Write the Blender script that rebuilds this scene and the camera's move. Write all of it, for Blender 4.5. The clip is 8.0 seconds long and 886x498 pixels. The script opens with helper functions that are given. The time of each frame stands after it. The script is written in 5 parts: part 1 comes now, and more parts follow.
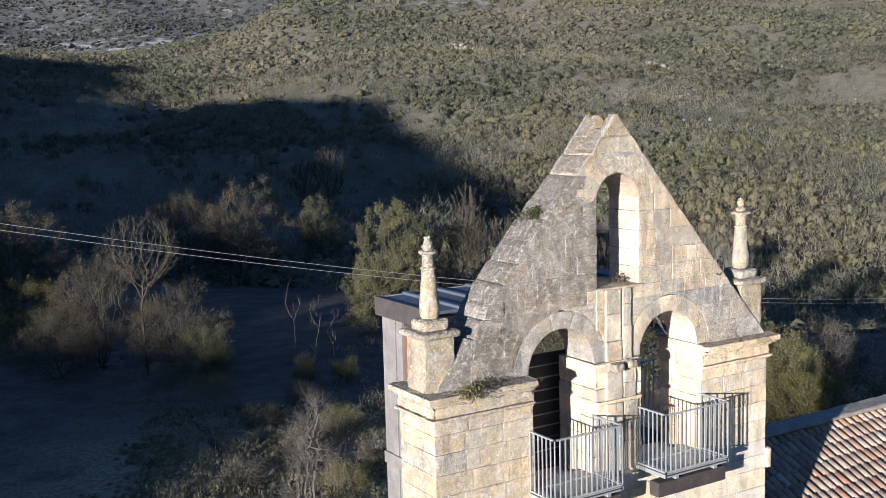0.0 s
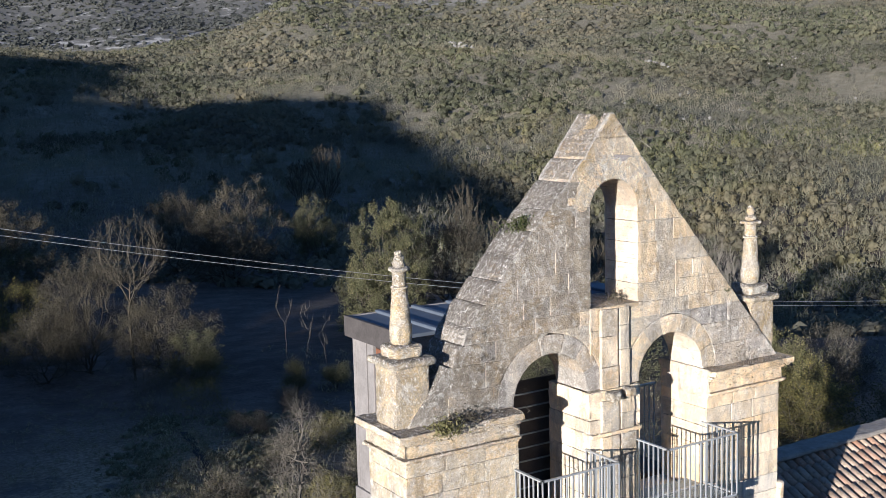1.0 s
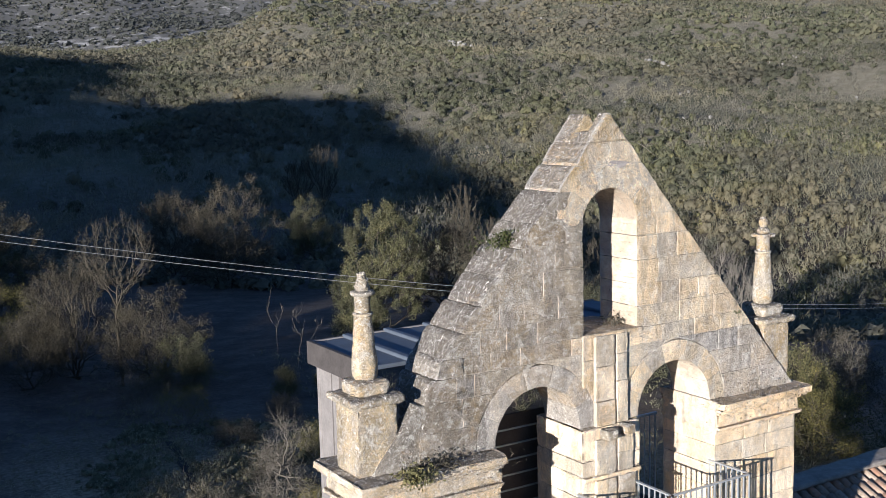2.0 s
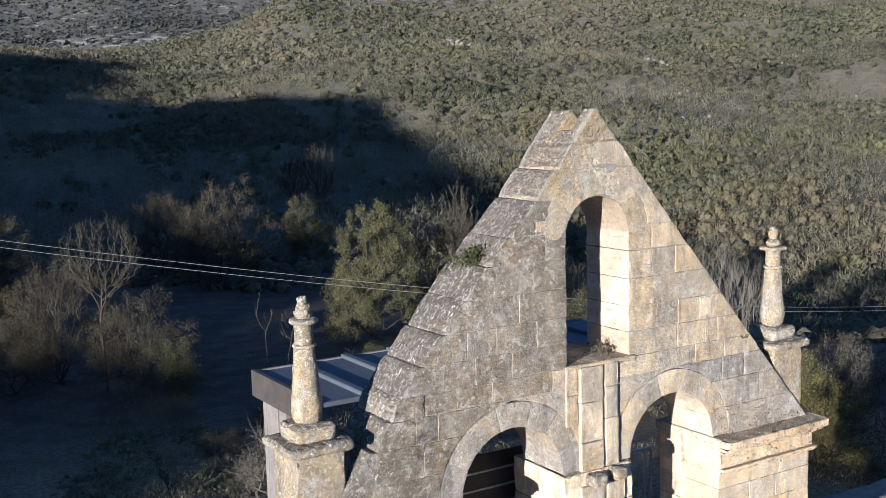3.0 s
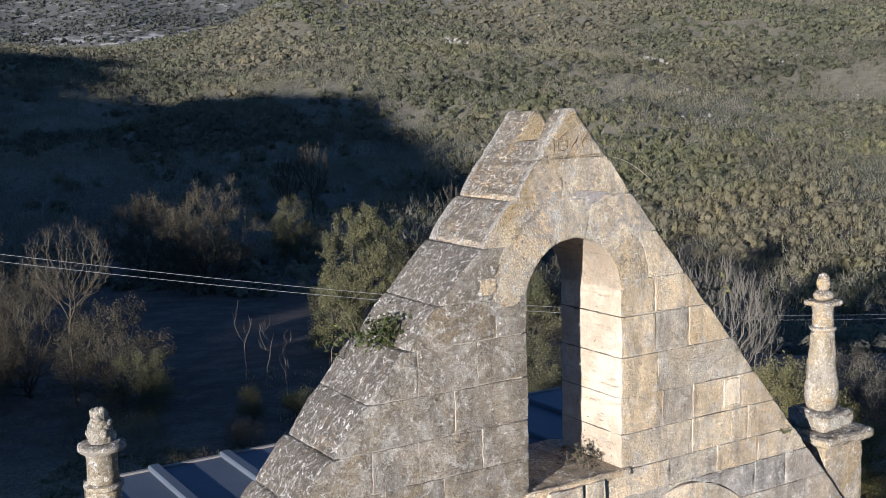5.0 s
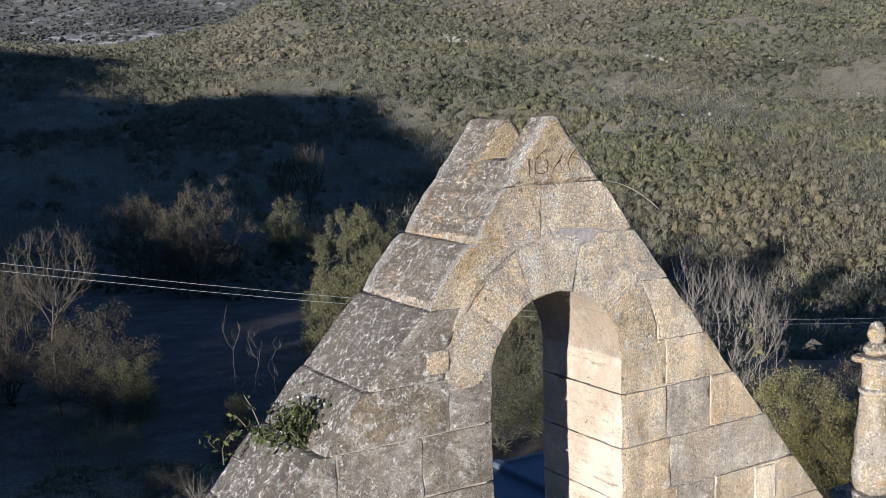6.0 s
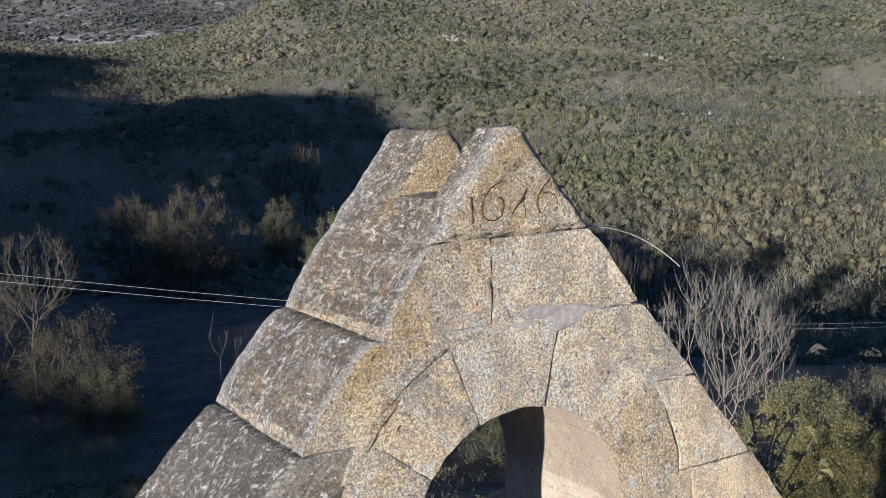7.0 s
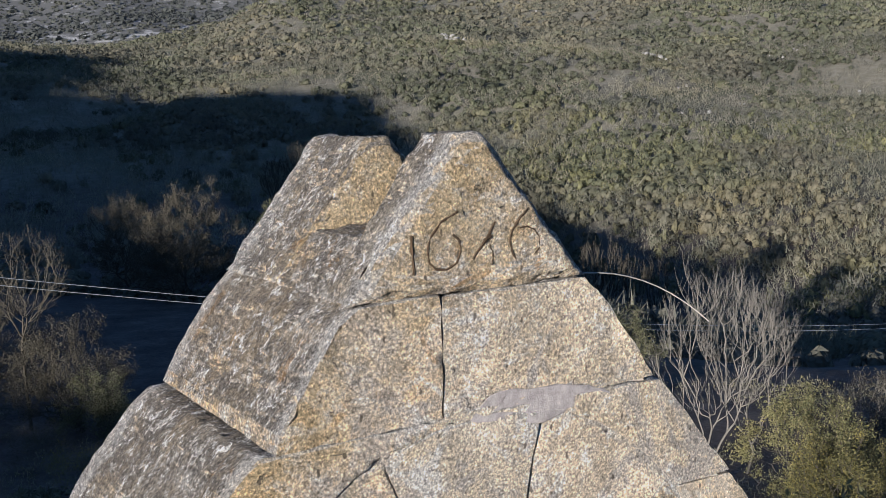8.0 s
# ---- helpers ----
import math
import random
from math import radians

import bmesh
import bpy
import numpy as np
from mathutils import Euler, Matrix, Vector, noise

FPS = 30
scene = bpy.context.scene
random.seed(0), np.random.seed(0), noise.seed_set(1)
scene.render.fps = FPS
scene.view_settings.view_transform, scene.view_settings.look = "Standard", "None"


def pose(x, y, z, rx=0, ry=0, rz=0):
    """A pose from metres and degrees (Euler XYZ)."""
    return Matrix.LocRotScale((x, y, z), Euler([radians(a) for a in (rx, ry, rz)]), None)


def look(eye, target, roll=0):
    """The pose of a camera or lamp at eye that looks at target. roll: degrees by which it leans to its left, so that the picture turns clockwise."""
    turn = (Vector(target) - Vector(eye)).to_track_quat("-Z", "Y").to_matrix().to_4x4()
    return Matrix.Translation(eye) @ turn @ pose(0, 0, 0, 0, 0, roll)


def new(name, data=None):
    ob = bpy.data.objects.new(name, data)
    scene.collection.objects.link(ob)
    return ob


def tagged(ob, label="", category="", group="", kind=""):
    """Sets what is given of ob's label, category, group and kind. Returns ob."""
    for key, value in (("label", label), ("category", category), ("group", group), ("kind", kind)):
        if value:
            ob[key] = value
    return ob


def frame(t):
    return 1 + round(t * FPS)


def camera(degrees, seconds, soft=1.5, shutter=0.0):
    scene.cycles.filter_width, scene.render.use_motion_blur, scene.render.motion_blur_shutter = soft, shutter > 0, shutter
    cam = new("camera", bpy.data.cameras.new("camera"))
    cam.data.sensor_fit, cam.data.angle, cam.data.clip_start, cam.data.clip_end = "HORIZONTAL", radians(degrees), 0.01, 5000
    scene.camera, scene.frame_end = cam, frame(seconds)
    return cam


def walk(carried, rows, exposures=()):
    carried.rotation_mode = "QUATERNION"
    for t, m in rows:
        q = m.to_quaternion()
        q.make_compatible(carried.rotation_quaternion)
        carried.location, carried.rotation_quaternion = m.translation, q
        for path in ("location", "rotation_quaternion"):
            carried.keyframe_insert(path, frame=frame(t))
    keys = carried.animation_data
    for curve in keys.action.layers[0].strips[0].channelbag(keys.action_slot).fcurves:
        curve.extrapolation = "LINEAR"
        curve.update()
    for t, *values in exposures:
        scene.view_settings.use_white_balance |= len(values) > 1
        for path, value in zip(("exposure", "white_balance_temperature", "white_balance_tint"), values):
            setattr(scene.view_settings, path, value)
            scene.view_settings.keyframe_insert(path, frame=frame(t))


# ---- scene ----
cam = camera(44.3, 8.0, 0.6)
PATH = [
    (0, (-11.172, -12.983, 13.094), (-10.128, -11.296, 12.836), -1.5),
    (0.5, (-10.595, -12.357, 13.086), (-9.551, -10.671, 12.827), -1.5),
    (1, (-9.915, -11.599, 13.072), (-8.871, -9.914, 12.812), -1.5),
    (1.5, (-9.306, -10.913, 13.078), (-8.262, -9.227, 12.817), -1.5),
    (3, (-7.351, -8.882, 13.007), (-6.306, -7.198, 12.744), -1.5),
    (3.5, (-6.722, -8.235, 12.982), (-5.677, -6.55, 12.718), -1.5),
    (4, (-6.042, -7.493, 12.98), (-4.996, -5.809, 12.714), -1.5),
    (4.5, (-5.397, -6.762, 12.975), (-4.351, -5.078, 12.71), -1.4),
    (6, (-3.378, -4.462, 13.012), (-2.331, -2.778, 12.744), -1.5),
    (6.5, (-2.663, -3.643, 13.019), (-1.617, -1.96, 12.75), -1.5),
    (7, (-1.926, -2.799, 13.009), (-0.879, -1.116, 12.74), -1.6),
    (7.5, (-1.438, -2.23, 13.002), (-0.39, -0.548, 12.732), -1.6),
    (8, (-1.22, -1.96, 12.995), (-0.172, -0.278, 12.724), -1.6),
]
walk(cam, [(t, look(eye, target, roll)) for t, eye, target, roll in PATH], [(0, 0.96, 5800, 22), (3, 0.87, 5800, 22), (8, 0.86, 5750, 22)])


# ---- light ----
SUN = Vector((1.1, 0.6, -0.169)).normalized()          # the way the sunlight travels
sun_az = math.atan2(-SUN.x, -SUN.y)
sun_el = math.asin(-SUN.z)
world = bpy.data.worlds.new("sky")
scene.world = world
world.use_nodes = True
wn = world.node_tree.nodes
sky = wn.new("ShaderNodeTexSky")
sky.sky_type = "NISHITA"
sky.sun_disc = False
sky.sun_elevation = sun_el
sky.sun_rotation = sun_az
sky.altitude = 900
sky.ozone_density, sky.dust_density = 4.0, 0.4
wn["Background"].inputs["Strength"].default_value = 0.074
world.node_tree.links.new(sky.outputs[0], wn["Background"].inputs["Color"])
lamp = bpy.data.lights.new("sun", "SUN")
lamp.energy, lamp.angle, lamp.color = 5.0, radians(0.53), (1.0, 0.955, 0.78)
sun = new("sun", lamp)
sun.matrix_world = Matrix.Translation((-200, -120, 120)) @ SUN.to_track_quat("-Z", "Y").to_matrix().to_4x4()


# ---- materials ----
def nodes_of(name, rough=0.9, metal=0.0):
    m = bpy.data.materials.new(name)
    m.use_nodes = True
    b = m.node_tree.nodes["Principled BSDF"]
    b.inputs["Roughness"].default_value, b.inputs["Metallic"].default_value = rough, metal
    b.inputs["Specular IOR Level"].default_value = 0.25
    return m, m.node_tree.nodes, m.node_tree.links, b


def noise_tex(n, l, scale, detail=4.0, rough=0.6, vec=None, distort=0.0):
    t = n.new("ShaderNodeTexNoise")
    t.inputs["Scale"].default_value, t.inputs["Detail"].default_value = scale, detail
    t.inputs["Roughness"].default_value, t.inputs["Distortion"].default_value = rough, distort
    if vec:
        l.new(vec, t.inputs["Vector"])
    return t.outputs["Fac"]


def ramp(n, l, fac, stops):
    r = n.new("ShaderNodeValToRGB")
    e = r.color_ramp.elements
    while len(e) < len(stops):
        e.new(0.5)
    for k, (p, c) in zip(e, stops):
        k.position, k.color = p, (*c, 1) if len(c) == 3 else c
    l.new(fac, r.inputs[0])
    return r.outputs[0]


def mask(n, l, fac, lo, hi):
    r = n.new("ShaderNodeMapRange")
    r.inputs["From Min"].default_value, r.inputs["From Max"].default_value = lo, hi
    r.interpolation_type = "SMOOTHSTEP"
    l.new(fac, r.inputs["Value"])
    return r.outputs["Result"]


def mix(n, l, fac, a, b, blend="MIX"):
    x = n.new("ShaderNodeMix")
    x.data_type, x.blend_type = "RGBA", blend
    for sock, v in ((x.inputs[0], fac), (x.inputs[6], a), (x.inputs[7], b)):
        if isinstance(v, (int, float)):
            sock.default_value = v
        elif isinstance(v, tuple):
            sock.default_value = (*v, 1)
        else:
            l.new(v, sock)
    return x.outputs[2]


def calc(n, l, op, a, b=0.0):
    x = n.new("ShaderNodeMath")
    x.operation = op
    for sock, v in ((x.inputs[0], a), (x.inputs[1], b)):
        if isinstance(v, (int, float)):
            sock.default_value = v
        else:
            l.new(v, sock)
    return x.outputs[0]


def bump(n, l, b, height, strength, dist, below=None):
    x = n.new("ShaderNodeBump")
    x.inputs["Strength"].default_value, x.inputs["Distance"].default_value = strength, dist
    l.new(height, x.inputs["Height"])
    if below:
        l.new(below, x.inputs["Normal"])
    l.new(x.outputs[0], b.inputs["Normal"])
    return x.outputs[0]


def simple(name, colour, rough=0.8, metal=0.0, vary=0.25, scale=6.0, relief=0.0):
    """A plain surface with two scales of variation."""
    m, n, l, b = nodes_of(name, rough, metal)
    pos = n.new("ShaderNodeNewGeometry").outputs["Position"]
    big, fine = noise_tex(n, l, scale, 3, vec=pos), noise_tex(n, l, scale * 9, 4, vec=pos)
    f = calc(n, l, "ADD", calc(n, l, "MULTIPLY", big, 0.6), calc(n, l, "MULTIPLY", fine, 0.4))
    lo, hi = [tuple(min(1, c * k) for c in colour) for k in (1 - vary, 1 + vary)]
    l.new(ramp(n, l, f, [(0.3, lo), (0.7, hi)]), b.inputs["Base Color"])
    if relief:
        bump(n, l, b, fine, 0.6, relief)
    return m


def stone(name, light, dark, ochre=0.25, lichen=0.5, top=0.5, coarse=1.0, clean=0.0, worn=1.0, crusted=0.0):
    """Weathered limestone: block tone, run-down stains, mottled crust, white and orange lichen, denser on surfaces that face the sky, clean sheltered reveals."""
    m, n, l, b = nodes_of(name, 0.95)
    geo = n.new("ShaderNodeNewGeometry")
    pos, nor = geo.outputs["Position"], geo.outputs["True Normal"]
    rnd = n.new("ShaderNodeObjectInfo").outputs["Random"]
    sep = n.new("ShaderNodeSeparateXYZ")
    l.new(nor, sep.inputs[0])
    flat = n.new("ShaderNodeMapping")
    flat.inputs["Scale"].default_value = (5.0, 5.0, 0.9)
    l.new(pos, flat.inputs["Vector"])
    big = noise_tex(n, l, 1.5, 6, 0.7, pos, 0.4)
    mid = noise_tex(n, l, 7.0, 8, 0.78, pos, 0.4)
    blot = noise_tex(n, l, 20.0, 8, 0.8, pos, 0.6)
    fleck = noise_tex(n, l, 34.0, 6, 0.8, pos, 0.25)
    grain = noise_tex(n, l, 105.0, 6, 0.85, pos)
    run = noise_tex(n, l, 1.0, 5, 0.7, flat.outputs["Vector"], 0.3)
    base = mix(n, l, mask(n, l, big, 0.42, 0.58), light, dark)
    tone = ramp(n, l, rnd, [(0.0, (0.74, 0.755, 0.79)), (0.22, (0.93, 0.93, 0.93)), (0.45, (1.02, 0.985, 0.92)), (0.68, (1.10, 1.0, 0.86)), (0.82, (0.90, 0.815, 0.68)), (1.0, (1.24, 1.20, 1.15))])
    base = mix(n, l, 1.0, base, tone, "MULTIPLY")
    base = mix(n, l, 0.8, base, ramp(n, l, run, [(0.35, (0.50, 0.495, 0.49)), (0.47, (1.0, 1.0, 1.0)), (0.62, (1.28, 1.25, 1.18))]), "MULTIPLY")
    och = calc(n, l, "MULTIPLY", mask(n, l, noise_tex(n, l, 2.3, 7, 0.74, pos, 0.8), 0.49 - 0.08 * (ochre > 0.6), 0.64 - 0.06 * (ochre > 0.6)), ochre)
    base = mix(n, l, och, base, (0.68, 0.47, 0.20))
    near = 1.0
    if clean:
        spot_at = n.new("ShaderNodeSeparateXYZ")
        l.new(pos, spot_at.inputs[0])
        from_rake = calc(n, l, "ADD", spot_at.outputs["X"], calc(n, l, "MULTIPLY", calc(n, l, "SUBTRACT", 12.93, spot_at.outputs["Z"]), 0.87))
        side = calc(n, l, "MULTIPLY", calc(n, l, "MULTIPLY", mask(n, l, calc(n, l, "ABSOLUTE", sep.outputs["Y"]), 0.6, 0.35), mask(n, l, sep.outputs["Z"], 0.35, 0.12)), calc(n, l, "MULTIPLY", mask(n, l, from_rake, 0.36, 0.44), clean))
        base = mix(n, l, side, base, mix(n, l, mask(n, l, calc(n, l, "ADD", calc(n, l, "MULTIPLY", big, 0.6), calc(n, l, "MULTIPLY", mid, 0.4)), 0.42, 0.57), (0.90, 0.80, 0.645), (0.72, 0.575, 0.425)))
        # lichen keeps to the sloping copings and their fronts; lower blocks are barer
        near = mask(n, l, calc(n, l, "ADD", from_rake, calc(n, l, "MULTIPLY", calc(n, l, "SUBTRACT", big, 0.5), 1.6)), 0.85, 0.30)
    up = mask(n, l, sep.outputs["Z"], 0.25, 0.55)
    grow = calc(n, l, "ADD", calc(n, l, "MULTIPLY", up, top), calc(n, l, "MULTIPLY", calc(n, l, "ADD", calc(n, l, "MULTIPLY", near, 0.72), 0.28), lichen))
    if clean:
        grow = calc(n, l, "MULTIPLY", grow, calc(n, l, "SUBTRACT", 1.0, side))
    grow.node.use_clamp = True
    base = mix(n, l, calc(n, l, "MULTIPLY", up, calc(n, l, "MULTIPLY", grow, 0.75)), base, (0.125, 0.114, 0.10))
    crust = calc(n, l, "MULTIPLY", mask(n, l, calc(n, l, "ADD", calc(n, l, "MULTIPLY", mid, 0.5), calc(n, l, "MULTIPLY", blot, 0.5)), 0.43, 0.57), calc(n, l, "MULTIPLY", grow, calc(n, l, "ADD", calc(n, l, "MULTIPLY", up, 0.3), 0.6)))
    base = mix(n, l, crust, base, (0.165, 0.148, 0.13))
    soot = calc(n, l, "MULTIPLY", mask(n, l, noise_tex(n, l, 1.0, 9, 0.72, pos, 0.6), 0.50, 0.60), min(0.7, max(0.0, lichen - 0.4) * 1.8))
    if clean:
        soot = calc(n, l, "MULTIPLY", soot, calc(n, l, "SUBTRACT", 1.0, side))
    base = mix(n, l, soot, base, (0.20, 0.178, 0.145))
    pale = calc(n, l, "MULTIPLY", mask(n, l, fleck, 0.525, 0.585), calc(n, l, "MULTIPLY", mask(n, l, mid, 0.42, 0.57), calc(n, l, "ADD", calc(n, l, "MULTIPLY", grow, 0.9), 0.1)))
    base = mix(n, l, pale, base, (0.74, 0.71, 0.64))
    bloom = calc(n, l, "MULTIPLY", mask(n, l, noise_tex(n, l, 2.9, 8, 0.8, pos, 0.5), 0.56, 0.66), calc(n, l, "MULTIPLY", grow, 0.5))
    base = mix(n, l, bloom, base, (0.68, 0.64, 0.57))
    spot = calc(n, l, "MULTIPLY", mask(n, l, noise_tex(n, l, 8.0, 7, 0.78, pos, 1.0), 0.62, 0.67), calc(n, l, "ADD", calc(n, l, "MULTIPLY", grow, 0.9), 0.05))
    base = mix(n, l, spot, base, (0.76, 0.74, 0.69))
    white = calc(n, l, "MULTIPLY", mask(n, l, noise_tex(n, l, 19.0, 8, 0.82, pos, 0.3), 0.565, 0.59), calc(n, l, "ADD", calc(n, l, "MULTIPLY", grow, 0.9), 0.1))
    base = mix(n, l, white, base, (0.86, 0.84, 0.79))
    edge = calc(n, l, "MULTIPLY", mask(n, l, geo.outputs["Pointiness"], 0.53, 0.60), (0.3 + 0.5 * min(1.0, lichen)) * worn)
    base = mix(n, l, edge, base, (0.84, 0.81, 0.74))
    orange = calc(n, l, "MULTIPLY", mask(n, l, noise_tex(n, l, 4.4, 6, 0.72, pos, 1.0), 0.60, 0.68), ochre)
    base = mix(n, l, orange, base, (0.47, 0.24, 0.055))
    if crusted:
        # grey cement-like skin and chalky crust on the upright faces, an ochre band along the raked edge near the apex
        upright = calc(n, l, "SUBTRACT", 1.0, up)
        if clean:
            upright = calc(n, l, "MULTIPLY", calc(n, l, "SUBTRACT", 1.0, side), upright)
        skin = calc(n, l, "MULTIPLY", mask(n, l, noise_tex(n, l, 3.4, 9, 0.72, pos, 0.7), 0.50, 0.58), crusted * 0.75)
        base = mix(n, l, calc(n, l, "MULTIPLY", skin, upright), base, (0.46, 0.425, 0.385))
        chalk = calc(n, l, "MULTIPLY", mask(n, l, noise_tex(n, l, 6.5, 10, 0.8, pos, 0.4), 0.53, 0.58), crusted * 0.8)
        base = mix(n, l, calc(n, l, "MULTIPLY", chalk, upright), base, (0.80, 0.775, 0.71))
        dirt = calc(n, l, "MULTIPLY", mask(n, l, noise_tex(n, l, 12.0, 8, 0.75, pos, 0.5), 0.56, 0.64), 0.55 * crusted)
        base = mix(n, l, calc(n, l, "MULTIPLY", dirt, upright), base, (0.19, 0.17, 0.145))
    if crusted > 0.7:
        edge_near = mask(n, l, calc(n, l, "ADD", from_rake, calc(n, l, "MULTIPLY", calc(n, l, "SUBTRACT", mid, 0.5), 1.6)), 0.46, 0.06)
        high = mask(n, l, calc(n, l, "ADD", spot_at.outputs["Z"], calc(n, l, "MULTIPLY", calc(n, l, "SUBTRACT", big, 0.5), 1.5)), 11.65, 12.25)
        front = calc(n, l, "MULTIPLY", mask(n, l, sep.outputs["Y"], -0.6, -0.85), high)
        band = calc(n, l, "MULTIPLY", calc(n, l, "MULTIPLY", edge_near, front), 0.62)
        base = mix(n, l, band, base, mix(n, l, mask(n, l, blot, 0.42, 0.58), (0.37, 0.265, 0.125), (0.58, 0.455, 0.26)))
        # white lichen and edge light coloured along the sloping top's front and back arris
        lip = mask(n, l, calc(n, l, "ADD", spot_at.outputs["Y"], calc(n, l, "MULTIPLY", calc(n, l, "SUBTRACT", mid, 0.5), 0.22)), 0.075, 0.02)
        rear = mask(n, l, calc(n, l, "ADD", spot_at.outputs["Y"], calc(n, l, "MULTIPLY", calc(n, l, "SUBTRACT", mid, 0.5), 0.22)), 0.62, 0.70)
        arris = calc(n, l, "MULTIPLY", calc(n, l, "MULTIPLY", calc(n, l, "ADD", lip, rear), mask(n, l, sep.outputs["Z"], 0.1, 0.4)), 0.42)
        base = mix(n, l, arris, base, (0.80, 0.785, 0.74))
    cells = n.new("ShaderNodeTexVoronoi")
    cells.inputs["Scale"].default_value = 230.0
    l.new(pos, cells.inputs["Vector"])
    each = n.new("ShaderNodeSeparateColor")
    l.new(cells.outputs["Color"], each.inputs[0])
    bare_face = calc(n, l, "SUBTRACT", 1.0, calc(n, l, "MULTIPLY", side, 0.8)) if clean else 1.0
    base = mix(n, l, calc(n, l, "MULTIPLY", bare_face, 0.15 + 0.25 * coarse), base, ramp(n, l, each.outputs[0], [(0.0, (0.5, 0.49, 0.48)), (0.3, (0.85, 0.845, 0.84)), (0.7, (1.06, 1.06, 1.05)), (1.0, (1.6, 1.59, 1.57))]), "MULTIPLY")
    speck = ramp(n, l, grain, [(0.36, (0.35, 0.34, 0.33)), (0.46, (0.88, 0.875, 0.87)), (0.53, (1.2, 1.19, 1.18)), (0.61, (1.9, 1.88, 1.85))])
    base = mix(n, l, calc(n, l, "MULTIPLY", bare_face, 0.3 + 0.55 * coarse), base, speck, "MULTIPLY")
    sand = noise_tex(n, l, 170.0, 2, 0.65, pos)
    base = mix(n, l, calc(n, l, "MULTIPLY", bare_face, 0.72 if crusted > 0.7 else 0.45), base, ramp(n, l, sand, [(0.35, (0.36, 0.35, 0.34)), (0.45, (0.86, 0.855, 0.85)), (0.55, (1.10, 1.095, 1.09)), (0.65, (1.65, 1.63, 1.61))]), "MULTIPLY")
    if crusted:
        tall = n.new("ShaderNodeMapping")
        tall.inputs["Scale"].default_value = (1.0, 1.0, 0.5)
        l.new(pos, tall.inputs["Vector"])
        holes = n.new("ShaderNodeTexVoronoi")
        holes.inputs["Scale"].default_value = 48.0
        l.new(tall.outputs["Vector"], holes.inputs["Vector"])
        some = n.new("ShaderNodeSeparateColor")
        l.new(holes.outputs["Color"], some.inputs[0])
        pore = calc(n, l, "MULTIPLY", mask(n, l, calc(n, l, "ADD", holes.outputs["Distance"], calc(n, l, "MULTIPLY", sand, 0.25)), 0.36, 0.28), mask(n, l, some.outputs[0], 0.80, 0.86))
        base = mix(n, l, calc(n, l, "MULTIPLY", pore, calc(n, l, "MULTIPLY", bare_face, 0.8)), base, (0.085, 0.065, 0.045))
    pits = mask(n, l, noise_tex(n, l, 24.0, 5, 0.75, pos, 0.5), 0.375, 0.32)
    base = mix(n, l, calc(n, l, "MULTIPLY", pits, 0.85), base, (0.06, 0.05, 0.042))
    l.new(base, b.inputs["Base Color"])
    h = calc(n, l, "ADD", calc(n, l, "MULTIPLY", grain, 1.3), calc(n, l, "MULTIPLY", blot, 1.8))
    h = calc(n, l, "ADD", h, calc(n, l, "MULTIPLY", pale, 0.25))
    h = calc(n, l, "ADD", h, calc(n, l, "MULTIPLY", each.outputs[0], 0.10))
    h = calc(n, l, "SUBTRACT", h, calc(n, l, "MULTIPLY", pits, 1.0))
    bump(n, l, b, h, min(1.0, coarse), 0.022 if crusted > 0.7 else 0.016)
    return m


STONE_UP = stone("tan_limestone", (0.73, 0.64, 0.495), (0.51, 0.43, 0.32), 0.25, 0.45, 0.5, 0.9, 0.95, 1.0, 0.5)
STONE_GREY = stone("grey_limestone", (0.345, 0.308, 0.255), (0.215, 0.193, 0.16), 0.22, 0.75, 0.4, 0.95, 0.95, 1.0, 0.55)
STONE_TOP = stone("crusted_limestone", (0.84, 0.75, 0.60), (0.70, 0.585, 0.42), 0.5, 0.5, 0.5, 1.15, 0.8, 0.8, 0.9)
STONE_MOTTLED = stone("mottled_limestone", (0.53, 0.49, 0.435), (0.40, 0.365, 0.32), 0.12, 0.5, 0.5, 0.9, 0.0, 1.0, 0.6)
STONE_LOW = stone("cream_limestone", (0.86, 0.745, 0.57), (0.70, 0.575, 0.41), 0.32, 0.16, 0.6, 0.6, 0.0, 1.0, 0.3)
STONE_FLANK = stone("spotted_limestone", (0.65, 0.565, 0.425), (0.51, 0.435, 0.315), 0.22, 0.5, 0.5, 0.75, 0.0, 1.0, 0.6)
STONE_PIN = stone("lichened_limestone", (0.58, 0.50, 0.36), (0.43, 0.365, 0.255), 0.45, 0.75, 0.2, 0.95, 0.0, 0.3, 0.6)
STONE_PALE = stone("pale_crusted_limestone", (0.85, 0.77, 0.635), (0.70, 0.61, 0.47), 0.25, 0.5, 0.5, 1.1, 0.8, 0.9, 1.0)
MORTAR = simple("lime_mortar", (0.45, 0.395, 0.315), 0.95, vary=0.4, scale=8, relief=0.01)
STEEL = simple("galvanised_steel", (0.50, 0.52, 0.53), 0.5, 0.55, vary=0.12, scale=5)
PLANK = simple("weathered_plank", (0.225, 0.208, 0.195), 0.85, vary=0.3, scale=4, relief=0.004)
DARKWOOD = simple("dark_timber", (0.06, 0.05, 0.045), 0.8, vary=0.3, scale=5, relief=0.004)
REDWOOD = simple("russet_board", (0.20, 0.085, 0.048), 0.7, vary=0.25, scale=5)
ROOFMETAL = simple("zinc_sheet", (0.10, 0.12, 0.15), 0.6, 0.1, vary=0.15, scale=2)
MOSS = simple("dry_grass", (0.16, 0.14, 0.06), 0.95, vary=0.4, scale=14)


